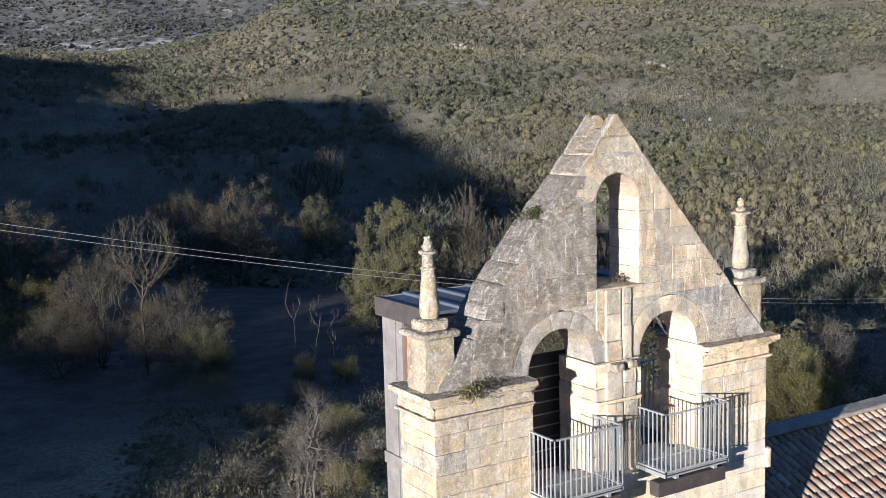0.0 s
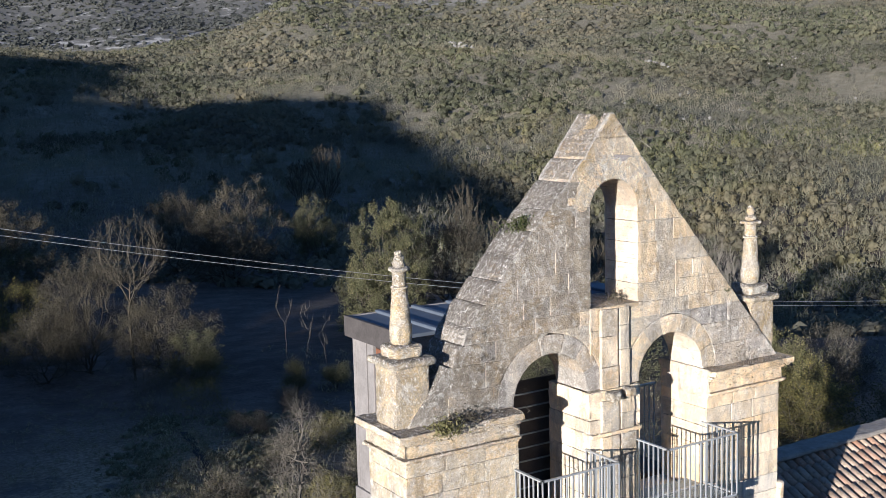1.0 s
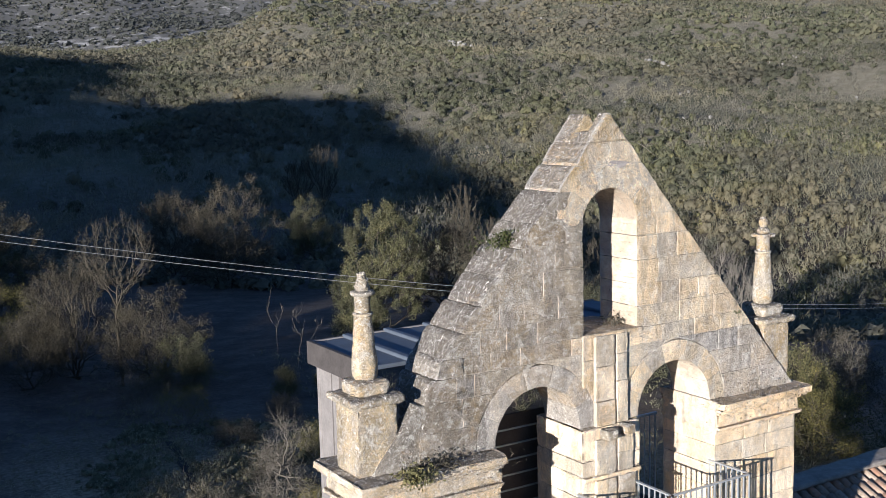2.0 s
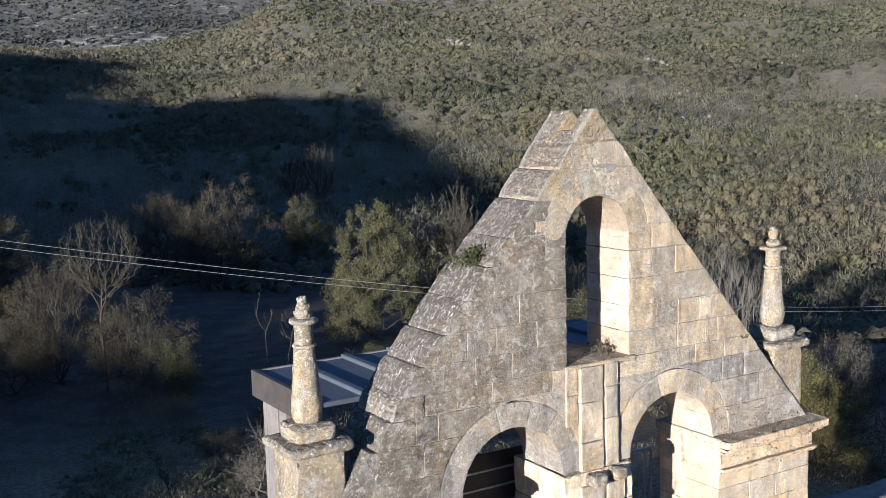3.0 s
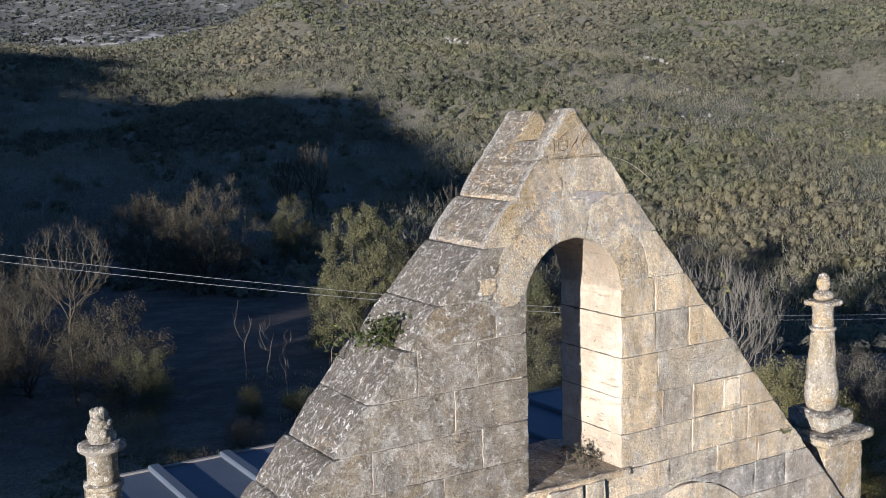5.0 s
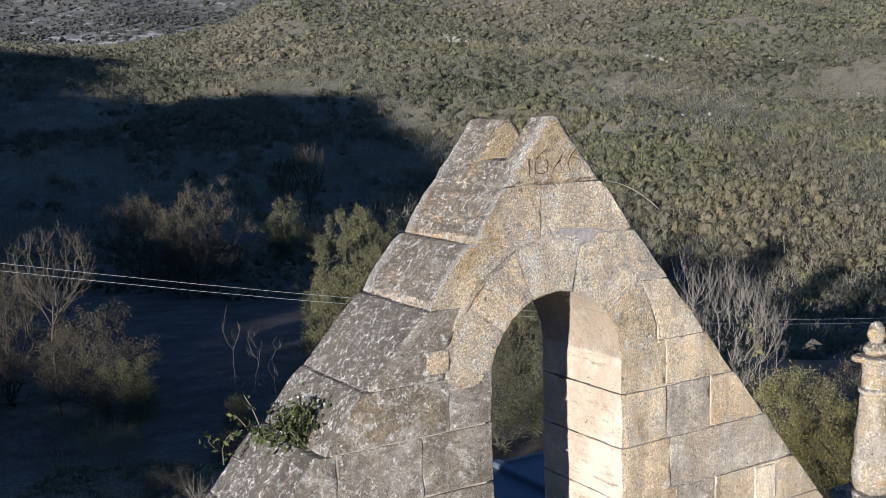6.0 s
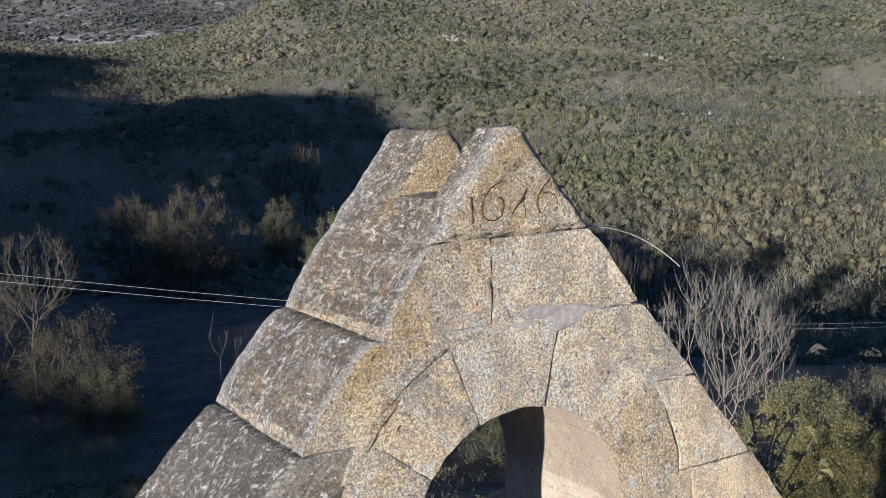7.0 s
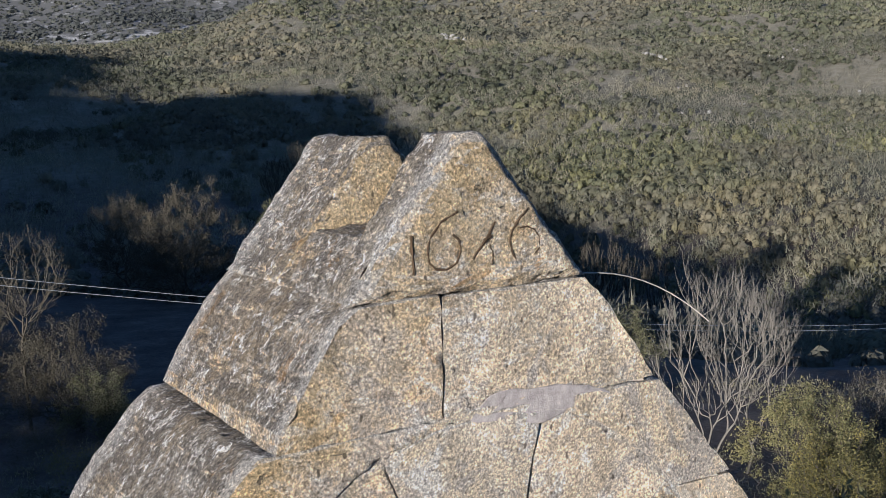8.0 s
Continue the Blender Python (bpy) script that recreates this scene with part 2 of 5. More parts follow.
# ---- builders ----
def mesh_of(name, verts, faces, material=None, smooth=False):
    me = bpy.data.meshes.new(name)
    me.from_pydata(verts, [], faces)
    if smooth:
        me.polygons.foreach_set("use_smooth", [True] * len(me.polygons))
    if material:
        me.materials.append(material)
    return me


def piece(name, me, parent=None, label="", m=None):
    ob = new(name, me)
    if m is not None:
        ob.matrix_basis = m
    if parent:
        ob.parent = parent
    if label:
        ob["label"] = label
    return ob


def empty(name, at=(0, 0, 0)):
    ob = new(name)
    ob.location = at
    return ob


def part(name, bm, material, parent, label="", smooth=False):
    me = bpy.data.meshes.new(name)
    bmesh.ops.recalc_face_normals(bm, faces=bm.faces)
    bm.to_mesh(me)
    bm.free()
    me.materials.append(material)
    if smooth:
        me.polygons.foreach_set("use_smooth", [True] * len(me.polygons))
    return piece(name, me, parent, label)


def box(bm, x0, x1, y0, y1, z0, z1, bevel=0.0):
    r = bmesh.ops.create_cube(bm, size=1, matrix=Matrix.Translation(((x0 + x1) / 2, (y0 + y1) / 2, (z0 + z1) / 2)) @ Matrix.Diagonal((x1 - x0, y1 - y0, z1 - z0, 1)))
    if bevel:
        edges = list({e for v in r["verts"] for e in v.link_edges})
        bmesh.ops.bevel(bm, geom=edges, offset=bevel, segments=1, affect="EDGES")
    return bm


def bar(bm, a, b, r, sides=8, r2=None):
    a, b = Vector(a), Vector(b)
    d = b - a
    m = Matrix.Translation((a + b) / 2) @ d.to_track_quat("Z", "Y").to_matrix().to_4x4()
    bmesh.ops.create_cone(bm, cap_ends=True, segments=sides, radius1=r, radius2=r if r2 is None else r2, depth=d.length, matrix=m)
    return bm


def inset(poly, d):
    """A polygon, anticlockwise, with each corner moved inwards."""
    out = []
    k = len(poly)
    for i in range(k):
        (ax, az), (bx, bz), (cx, cz) = poly[i - 1], poly[i], poly[(i + 1) % k]
        e1, e2 = Vector((bx - ax, bz - az)), Vector((cx - bx, cz - bz))
        if e1.length < 1e-6 or e2.length < 1e-6:
            out.append((bx, bz))
            continue
        e1.normalize(), e2.normalize()
        n = Vector((-e1.y - e2.y, e1.x + e2.x))
        s = max(0.35, n.length / 2)
        n = n.normalized() if n.length > 1e-6 else Vector((-e1.y, e1.x))
        out.append((bx + n.x * d / s, bz + n.y * d / s))
    return out


def area(poly):
    return 0.5 * sum(poly[i - 1][0] * poly[i][1] - poly[i][0] * poly[i - 1][1] for i in range(len(poly)))


def prism(poly, y0, y1, chamfer=0.012, gap=0.004, wear=0.0):
    """Vertices and faces of a stone with that front outline in x and z, from y0 back to y1, with a worn front edge."""
    p0 = inset(poly, gap)
    p1 = inset(poly, gap + chamfer)
    if area(p1) <= 0.0005:
        p1 = p0
    k = len(p0)
    w = [random.uniform(-wear, wear) for _ in range(k)]
    vs = [(x, y0 + random.uniform(0, 0.004), z) for x, z in p1]
    vs += [(x + w[i], y0 + chamfer, z + w[i - 1]) for i, (x, z) in enumerate(p0)]
    vs += [(x + w[i] * 0.5, y1 - chamfer, z + w[i - 2]) for i, (x, z) in enumerate(p0)]
    vs += [(x, y1, z) for x, z in p1]
    fs = [tuple(range(k)), tuple(reversed(range(3 * k, 4 * k)))]
    for r in range(3):
        for i in range(k):
            j = (i + 1) % k
            fs.append((r * k + i, (r + 1) * k + i, (r + 1) * k + j, r * k + j))
    return vs, fs


def rough(bm, size, amp, seed=0.0, freq=9.0, chip=1.2):
    """Break a shape into small faces and weather it."""
    bmesh.ops.triangulate(bm, faces=bm.faces)
    for _ in range(7):
        longer = [e for e in bm.edges if e.calc_length() > size * 1.4]
        if not longer:
            break
        bmesh.ops.subdivide_edges(bm, edges=longer, cuts=1, use_grid_fill=False)
        bmesh.ops.triangulate(bm, faces=[f for f in bm.faces if len(f.verts) > 3])
    bm.normal_update()
    off = Vector((seed, seed * 0.7, -seed))
    corner = {v for e in bm.edges if len(e.link_faces) == 2 and e.calc_face_angle(0.0) > 0.7 for v in e.verts}
    moves = []
    for v in bm.verts:
        p = v.co * freq + off
        d = noise.noise(p) * 0.55 + noise.noise(p * 2.7) * 0.35 + noise.noise(p * 6.3) * 0.38
        if v in corner:
            d -= chip * max(0.0, noise.noise(p * 1.1 + Vector((3, 1, 7))) + 0.25 + 0.5 * noise.noise(p * 3.3))
        moves.append((v, v.normal * (d * amp)))
    for v, d in moves:
        v.co += d
    return bm


def weathered(vs, fs, size, amp, name, material, seed=0.0, chip=1.2):
    bm = bmesh.new()
    made = [bm.verts.new(v) for v in vs]
    for f in fs:
        bm.faces.new([made[i] for i in f])
    bmesh.ops.recalc_face_normals(bm, faces=bm.faces)
    rough(bm, size, amp, seed, 9.0, chip)
    me = bpy.data.meshes.new(name)
    bm.to_mesh(me)
    bm.free()
    me.materials.append(material)
    me.polygons.foreach_set("use_smooth", [True] * len(me.polygons))
    me.set_sharp_from_angle(angle=radians(42))
    return me


def lathe(bm, profile, x, y, sides=20):
    """A turned shape about a vertical axis: rows of radius and height."""
    rings = [[bm.verts.new((x + r * math.cos(a), y + r * math.sin(a), z)) for a in np.linspace(0, 2 * math.pi, sides, endpoint=False)] for r, z in profile]
    for p, q in zip(rings, rings[1:]):
        for i in range(sides):
            bm.faces.new((p[i], p[(i + 1) % sides], q[(i + 1) % sides], q[i]))
    bm.faces.new(rings[0][::-1]), bm.faces.new(rings[-1])
    return bm


def along(table, z):
    zs, xs = [a for a, _ in table], [b for _, b in table]
    return float(np.interp(z, zs, xs))


def chain(left, right, z0, z1, steps):
    """The outline between two edges that are functions of z."""
    zs = [z0 + (z1 - z0) * i / steps for i in range(steps + 1)]
    good = [z for z in zs if right(z) - left(z) > 0.03]
    if len(good) < 2:
        return None
    return [(left(z), z) for z in reversed(good)] + [(right(z), z) for z in good]


# ---- ground ----
HEAD, SIDE, HOME = Vector((0.527, 0.85)), Vector((0.85, -0.527)), Vector((-11.0, -13.0))
PROFILES = {
    -230: ([-4000, -60, 0, 45, 90, 130, 250, 350, 500, 640, 760, 900, 1200, 1800, 2600, 4600], [60, 8, 1, -3.5, -5.5, -6, -6, 4, 27, 45, 53, 48, 115, 270, 340, 380]),
    -180: ([-4000, -60, 0, 45, 90, 130, 250, 350, 500, 640, 760, 900, 1200, 1800, 2600, 4600], [60, 8, 1, -3.5, -5.5, -6.4, -6.4, 4.6, 28.2, 48, 58, 52, 118, 270, 340, 380]),
    -135: ([-4000, -60, 0, 45, 90, 130, 250, 350, 500, 640, 760, 900, 1200, 1800, 2600, 4600], [60, 8, 1, -3.5, -5.6, -6.8, -6.8, 5.2, 29.3, 51, 63.5, 60, 120, 270, 340, 380]),
    -90: ([-4000, -60, 0, 45, 90, 150, 220, 300, 400, 550, 700, 900, 1300, 2600, 4600], [60, 8, 1, -3.5, -5.7, -7.2, -7.4, -0.6, 14, 41, 76, 122, 198, 330, 380]),
    0: ([-4000, -60, 0, 45, 90, 150, 220, 300, 400, 550, 700, 900, 1300, 2600, 4600], [60, 8, 1, -3.5, -5.8, -8, -8, 0, 15, 42, 78, 125, 200, 330, 380]),
    30: ([-4000, -60, 0, 45, 90, 115, 150, 190, 225, 280, 400, 550, 700, 1000, 1400, 2600, 4600], [60, 8, 1, -3.3, -6.6, -13, -20, -22.5, -20, -6, 15.5, 43, 79, 138, 206, 330, 380]),
    70: ([-4000, -60, 0, 45, 90, 140, 190, 260, 400, 550, 700, 1000, 1400, 2600, 4600], [60, 8, 1, -3.0, -7.5, -15.5, -18, -7, 16, 45, 80, 145, 210, 330, 380]),
}
RIDGE = [(-900, 180), (-557, 145), (-463, 137), (-432, 134), (-341, 109), (-319, 99.5), (-299, 90.5), (-294, 92), (-286, 95.9), (-266, 95.5), (-256, 97), (-215, 96.5), (-186, 82), (-149, 71), (-120, 61), (-92, 48.5), (-83, 46.5), (-75, 43.5), (-68, 40), (-62, 38.4), (-55, 38.5), (-53, 39.0), (-50, 38.4), (-46, 39.3), (-44, 39.0), (-41, 38.6), (-38, 37.4), (-35, 36.0), (-31, 34.2), (-22, 34.0), (-18, 38), (-6, 38.5), (60, 38), (900, 44)]
SPUR = -6.0
RIDGE_AT = 260.0
SFLAT = Vector((SUN.x, SUN.y)).normalized()


def ground(x, y):
    """The height of the land, for arrays of x and y."""
    x, y = np.asarray(x, float), np.asarray(y, float)
    u = (x - HOME.x) * HEAD.x + (y - HOME.y) * HEAD.y
    w = (x - HOME.x) * SIDE.x + (y - HOME.y) * SIDE.y
    ws = sorted(PROFILES)
    zs = [np.interp(u, *PROFILES[k]) for k in ws]
    f = np.clip(w, ws[0], ws[-1])
    f = np.interp(f, ws, range(len(ws)))
    z = sum(zz * np.clip(1 - np.abs(f - i), 0, 1) for i, zz in enumerate(zs))
    far = np.clip((u - 120) / 300, 0, 1)
    z = z + far * (6 * np.sin(u / 61 + w / 83) * np.sin(w / 47 + 1.3) + 2.5 * np.clip((800 - u) / 350, 0, 1) * np.sin(u / 23 + 2) * np.sin(w / 19 + u / 41))
    z = z + 0.25 * np.sin(x / 5.3) * np.sin(y / 6.1 + 1)
    # a hollow where the sun reaches past the ridge's shadow
    z = z + SPUR * np.exp(-((u - 385) / 45) ** 2 - ((w + 98) / 15) ** 2)
    # the hill from behind which the sun shines
    q = (x - HOME.x) * SFLAT.x + (y - HOME.y) * SFLAT.y
    s = (x - HOME.x) * SFLAT.y - (y - HOME.y) * SFLAT.x
    crest = np.interp(s, [a for a, _ in RIDGE], [b for _, b in RIDGE])
    t = np.clip(1 - np.abs(q + RIDGE_AT) / np.where(q > -RIDGE_AT, 110, 700), 0, 1)
    return np.maximum(z, crest * (t * t * (3 - 2 * t)) + (1 - t) * z)


def land():
    radii = np.sort(np.concatenate([[0], np.geomspace(6, 4500, 150), np.arange(216, 420, 6.1)]))
    # finer towards the ridge that throws the long shadow, and along the view
    to_sun, ahead = math.atan2(-SFLAT.y, -SFLAT.x), math.atan2(HEAD.y, HEAD.x)
    turns = np.unique(np.round(np.concatenate([np.arange(0, 360, 2.0), np.arange(-70, 20, 0.5) + math.degrees(to_sun), np.arange(-30, 30, 0.6) + math.degrees(ahead)]) % 360, 2))
    turns = np.radians(turns[np.concatenate([[True], np.diff(turns) > 0.12])])
    x = HOME.x + np.outer(radii, np.cos(turns))
    y = HOME.y + np.outer(radii, np.sin(turns))
    z = ground(x, y)
    k = len(turns)
    verts = np.stack([x, y, z], -1).reshape(-1, 3).tolist()
    faces = [(r * k + i, (r + 1) * k + i, (r + 1) * k + (i + 1) % k, r * k + (i + 1) % k) for r in range(len(radii) - 1) for i in range(k)]
    m, n, l, b = nodes_of("valley_soil", 1.0)
    pos = n.new("ShaderNodeNewGeometry").outputs["Position"]
    big, mid, fine = noise_tex(n, l, 0.03, 5, 0.6, pos), noise_tex(n, l, 0.35, 5, 0.7, pos), noise_tex(n, l, 4.0, 4, 0.7, pos)
    c = ramp(n, l, mid, [(0.3, (0.135, 0.122, 0.088)), (0.5, (0.185, 0.168, 0.122)), (0.7, (0.245, 0.224, 0.17))])
    c = mix(n, l, mask(n, l, big, 0.45, 0.6), c, (0.115, 0.115, 0.068))
    dot = n.new("ShaderNodeVectorMath")
    dot.operation = "DOT_PRODUCT"
    l.new(pos, dot.inputs[0])
    dot.inputs[1].default_value = (HEAD.x, HEAD.y, 0)
    bare = calc(n, l, "MULTIPLY", mask(n, l, dot.outputs["Value"], 640, 760), mask(n, l, calc(n, l, "ADD", noise_tex(n, l, 0.05, 8, 0.8, pos), calc(n, l, "MULTIPLY", mask(n, l, dot.outputs["Value"], 1150, 1000), 0.06)), 0.56, 0.61))
    c = mix(n, l, mask(n, l, dot.outputs["Value"], 640, 760), c, (0.105, 0.105, 0.10))
    c = mix(n, l, bare, c, (0.36, 0.355, 0.34))
    c = mix(n, l, calc(n, l, "MULTIPLY", mask(n, l, fine, 0.45, 0.7), 0.4), c, (0.25, 0.22, 0.16))
    # dark meadow colour runs to the hill foot, putting valley shade into the ground
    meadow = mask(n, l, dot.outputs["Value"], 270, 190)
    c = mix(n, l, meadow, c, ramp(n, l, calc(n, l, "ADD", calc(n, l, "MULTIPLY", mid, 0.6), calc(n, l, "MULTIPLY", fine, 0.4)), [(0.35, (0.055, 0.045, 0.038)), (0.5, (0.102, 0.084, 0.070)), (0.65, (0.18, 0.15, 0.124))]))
    across = n.new("ShaderNodeVectorMath")
    across.operation = "DOT_PRODUCT"
    l.new(pos, across.inputs[0])
    across.inputs[1].default_value = (SIDE.x, SIDE.y, 0)
    turf = calc(n, l, "MULTIPLY", mask(n, l, dot.outputs["Value"], 52, 34), mask(n, l, noise_tex(n, l, 0.22, 5, 0.7, pos), 0.32, 0.48))
    turf = calc(n, l, "MULTIPLY", turf, mask(n, l, across.outputs["Value"], -30, -14))
    c = mix(n, l, turf, c, ramp(n, l, fine, [(0.35, (0.17, 0.125, 0.078)), (0.5, (0.31, 0.235, 0.15)), (0.65, (0.47, 0.365, 0.245))]))
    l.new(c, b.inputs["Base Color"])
    bump(n, l, b, fine, 0.7, 0.15)
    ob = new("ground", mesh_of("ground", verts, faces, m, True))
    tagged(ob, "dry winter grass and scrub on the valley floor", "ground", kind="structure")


land()

# ---- the bell gable ----
LEFT_RAKE = [(9.03, -2.72), (9.72, -2.66), (9.83, -2.6), (10.13, -2.42), (10.53, -2.10), (10.85, -1.82), (11.41, -1.30), (12.01, -0.71), (12.3, -0.455), (12.58, -0.21), (12.76, -0.065), (12.93, 0.06)]
RIGHT_RAKE = [(9.03, 3.47), (9.09, 3.42), (10.26, 2.38), (11.98, 0.90), (12.71, 0.285), (12.93, 0.105)]
DEEP = 0.72                      # thickness of the upper wall
COURSES = [9.03, 9.38, 9.72, 9.99, 10.205, 10.48, 10.76, 11.07, 11.38, 11.65, 12.0, 12.30, 12.58]
LOW_ARCHES = [(-1.04, 9.05, 0.635), (1.185, 9.05, 0.64)]
TOP_ARCH = (0.10, 11.58, 0.43)
gable = empty("bell_gable", (0, 0, 0))
tagged(gable, "weathered limestone bell gable with three arched openings", "bell gable")


def ring_edge(c, zc, r, side):
    return lambda z: c + side * (math.sqrt(max(0.0, r * r - (z - zc) ** 2)) if z > zc else r)


def step(course, side):
    random.seed(course * 17 + side)
    return random.uniform(-0.010, 0.012) * (0.3 if course > 8 else 1.0)


def fields(z0, z1):
    """Pairs of edges between which the course from z0 to z1 is built, beside the openings and their rings."""
    i = COURSES.index(z0) if z0 in COURSES else 0
    bite = (0.0, 0.006, 0.01, 0.01, 0.006, 0.01, 0.012, 0.006, 0.01, 0.008, 0.028, 0.014, 0.008)[i]
    a, b = step(i, 0), step(i, 1)
    part_up = lambda z: (z - z0) / (z1 - z0)
    lean = lambda z: (0.02, 0.05, 0.03, 0.055, 0.015)[i % 5] * (part_up(z) - 0.6) - 0.022 * max(0.0, (part_up(z) - 0.8) / 0.2) ** 2
    under = lambda z: bite * max(0.0, 1 - part_up(z) / 0.2)
    lo = lambda z: along(LEFT_RAKE, z) - a - lean(z) + under(z)
    hi = lambda z: along(RIGHT_RAKE, z) + b * 0.6 + 0.4 * lean(z)
    cuts = []
    zm = (z0 + z1) / 2
    for c, zc, r in LOW_ARCHES:
        if z0 < zc + r + 0.26:
            cuts.append((ring_edge(c, zc, r + 0.27, -1), ring_edge(c, zc, r + 0.27, 1)))
    c, zc, r = TOP_ARCH
    if z1 > 10.21 and z0 < zc + r + 0.27:
        if z0 < 11.4:
            cuts.append((lambda z: c - r, lambda z: c + r))
        else:
            cuts.append((ring_edge(c, zc, r + 0.285, -1), ring_edge(c, zc, r + 0.285, 1)))
    out, left = [], lo
    for x0, x1 in cuts:
        out.append((left, x0))
        left = x1
    out.append((left, hi))
    return out


def lay(name, parent, left, right, z0, z1, y0, y1, material, width=0.55, steps=3, wear=0.003, core=None, fine=0.0, marks=None):
    """A course of stones between two edges, with uneven joints."""
    xl, xr = min(left(z0), left(z1)), max(right(z0), right(z1))
    count = max(1, round((xr - xl) / (width * random.uniform(0.85, 1.15))))
    joints = [xl + (xr - xl) * (i + random.uniform(-0.22, 0.22)) / count for i in range(1, count)]
    joints = joints if marks is None else marks
    joints = [j for j in joints if max(left(z0), left(z1)) + 0.1 < j < min(right(z0), right(z1)) - 0.1]
    edges = [left] + [(lambda z, j=j: j) for j in joints] + [right]
    for a, b in zip(edges, edges[1:]):
        poly = chain(a, b, z0, z1, steps)
        if poly and area(poly) > 0.004:
            skin = material((a(z0) + b(z0)) / 2) if callable(material) else material
            vs, fs = prism(poly, y0 + random.uniform(-0.004, 0.004), y1, random.uniform(0.002, 0.005), 0.0028, wear)
            me = weathered(vs, fs, fine, 0.009, name, skin, random.uniform(0, 50), 0.35 if z0 > 11.2 else 0.7) if fine else mesh_of(name, vs, fs, skin)
            piece(name, me, parent)
    if core is not None:
        poly = chain(lambda z: left(z) + 0.05, lambda z: right(z) - 0.04, z0 - 0.02, z1 - 0.008, steps)
        if poly:
            core.append(prism(poly, y0 + 0.011, y1 - 0.008, 0.0, 0.0))


def joined(name, solids, material, parent, label=""):
    vs, fs = [], []
    for v, f in solids:
        k = len(vs)
        vs += v
        fs += [tuple(i + k for i in q) for q in f]
    return piece(name, mesh_of(name, vs, fs, material), parent, label)


def sector(c, zc, r0, r1, a0, a1, k=4):
    inner = [(c + r0 * math.cos(a), zc + r0 * math.sin(a)) for a in np.linspace(a0, a1, k)]
    outer = [(c + r1 * math.cos(a), zc + r1 * math.sin(a)) for a in np.linspace(a0, a1, k)]
    return [(float(x), float(z)) for x, z in outer + inner[::-1]]


# upright joints of the courses that can be told apart, left and right of the upper opening
JOINTS = {9.72: [-2.2, -1.95, -1.62, 1.98, 2.35, 2.75], 9.99: [-2.1, -1.72, -1.29, -0.53, 1.02, 1.54, 2.01], 10.205: [-1.86, -1.49, -1.04, 1.26, 1.70, 1.89], 10.48: [-1.93, -1.58, -1.23, -0.72, 0.95, 1.27, 1.88], 10.76: [-1.62, -0.94, 0.90, 1.66], 11.07: [-1.22, -0.75, 0.87, 1.22], 11.38: [-1.05, -0.59, 0.87, 1.23], 11.65: [-0.74, 0.70], 12.0: [0.46], 12.30: [-0.005]}
core = []
random.seed(3)
for i, (z0, z1) in enumerate(zip(COURSES, COURSES[1:])):
    for left, right in fields(z0, z1):
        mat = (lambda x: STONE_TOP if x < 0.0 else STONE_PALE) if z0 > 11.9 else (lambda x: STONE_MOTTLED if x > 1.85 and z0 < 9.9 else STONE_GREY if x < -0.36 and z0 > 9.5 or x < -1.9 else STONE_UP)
        random.seed(int(z0 * 100) + int(left(z0) * 10) + 50)
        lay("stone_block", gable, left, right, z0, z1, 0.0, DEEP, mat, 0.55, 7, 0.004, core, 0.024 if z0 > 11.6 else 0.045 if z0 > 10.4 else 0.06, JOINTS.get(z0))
for (c, zc, r), t, count in ((LOW_ARCHES[0], 0.27, 7), (LOW_ARCHES[1], 0.27, 7), (TOP_ARCH, 0.285, 5)):
    random.seed(int(c * 10) + 40)
    marks = [0] + [(i + random.uniform(-0.12, 0.12)) * math.pi / count for i in range(1, count)] + [math.pi]
    if count == 5:
        marks = [0, 0.68, 1.345, 1.95, 2.5, math.pi]
    for a0, a1 in zip(marks, marks[1:]):
        vs, fs = prism(sector(c, zc, r, r + t, a0, a1), random.uniform(-0.004, 0.004), DEEP, 0.004, 0.0016, 0.002)
        piece("voussoir", weathered(vs, fs, 0.06 if c != 0.1 else 0.03, 0.007, "voussoir", (STONE_MOTTLED if c < 0 else STONE_UP) if c != 0.1 else STONE_TOP if a0 > 1.7 else STONE_PALE, c * 9 + a0 * 5, 0.5), gable)
    core.append(prism(sector(c, zc, r + 0.02, r + t, 0.0, math.pi, 14), 0.007, DEEP - 0.016, 0.0, 0.0))
tagged(joined("mortar", core, MORTAR, gable), kind="stuff")
# lime smeared flush over the outer seam of the upper arch
c, zc, r = TOP_ARCH
for a0, a1, y, skin in ((1.35, 2.95, 0.0, STONE_TOP), (0.35, 1.35, 0.003, STONE_PALE)):
    vs, fs = prism(sector(c, zc, r + 0.262, r + 0.305, a0, a1, 22), y, 0.05, 0.004, 0.0)
    piece("smeared_mortar", weathered(vs, fs, 0.02, 0.006, "smeared_mortar", skin, a0, 0.3), gable)

from mathutils.bvhtree import BVHTree

# apex: two crests with a notch between them
def rake_poly(z0, z1, grow=0.0):
    return chain(lambda z: along(LEFT_RAKE, z) - grow, lambda z: along(RIGHT_RAKE, z) + grow, z0, z1, 5)


bm = bmesh.new()
for y0, y1, top in ((0.0, 0.17, 12.925), (0.05, 0.50, 12.70), (0.38, 0.72, 12.91)):
    outline = rake_poly(12.577, top, 0.010)
    if 0 < y0 < 0.1:
        outline = [(x + (0.006 if x < 0 else -0.006), z) for x, z in outline]
    if y0 > 0.3:
        outline = [(x - (0.03 if x > 0.07 else 0.0) * min(1.0, (z - 12.58) / 0.2), z) for x, z in outline]
    vs, fs = prism(outline, y0, y1, 0.02 if top > 12.8 else 0.0, 0.001)
    made = [bm.verts.new(v) for v in vs]
    for f in fs:
        bm.faces.new([made[i] for i in f])
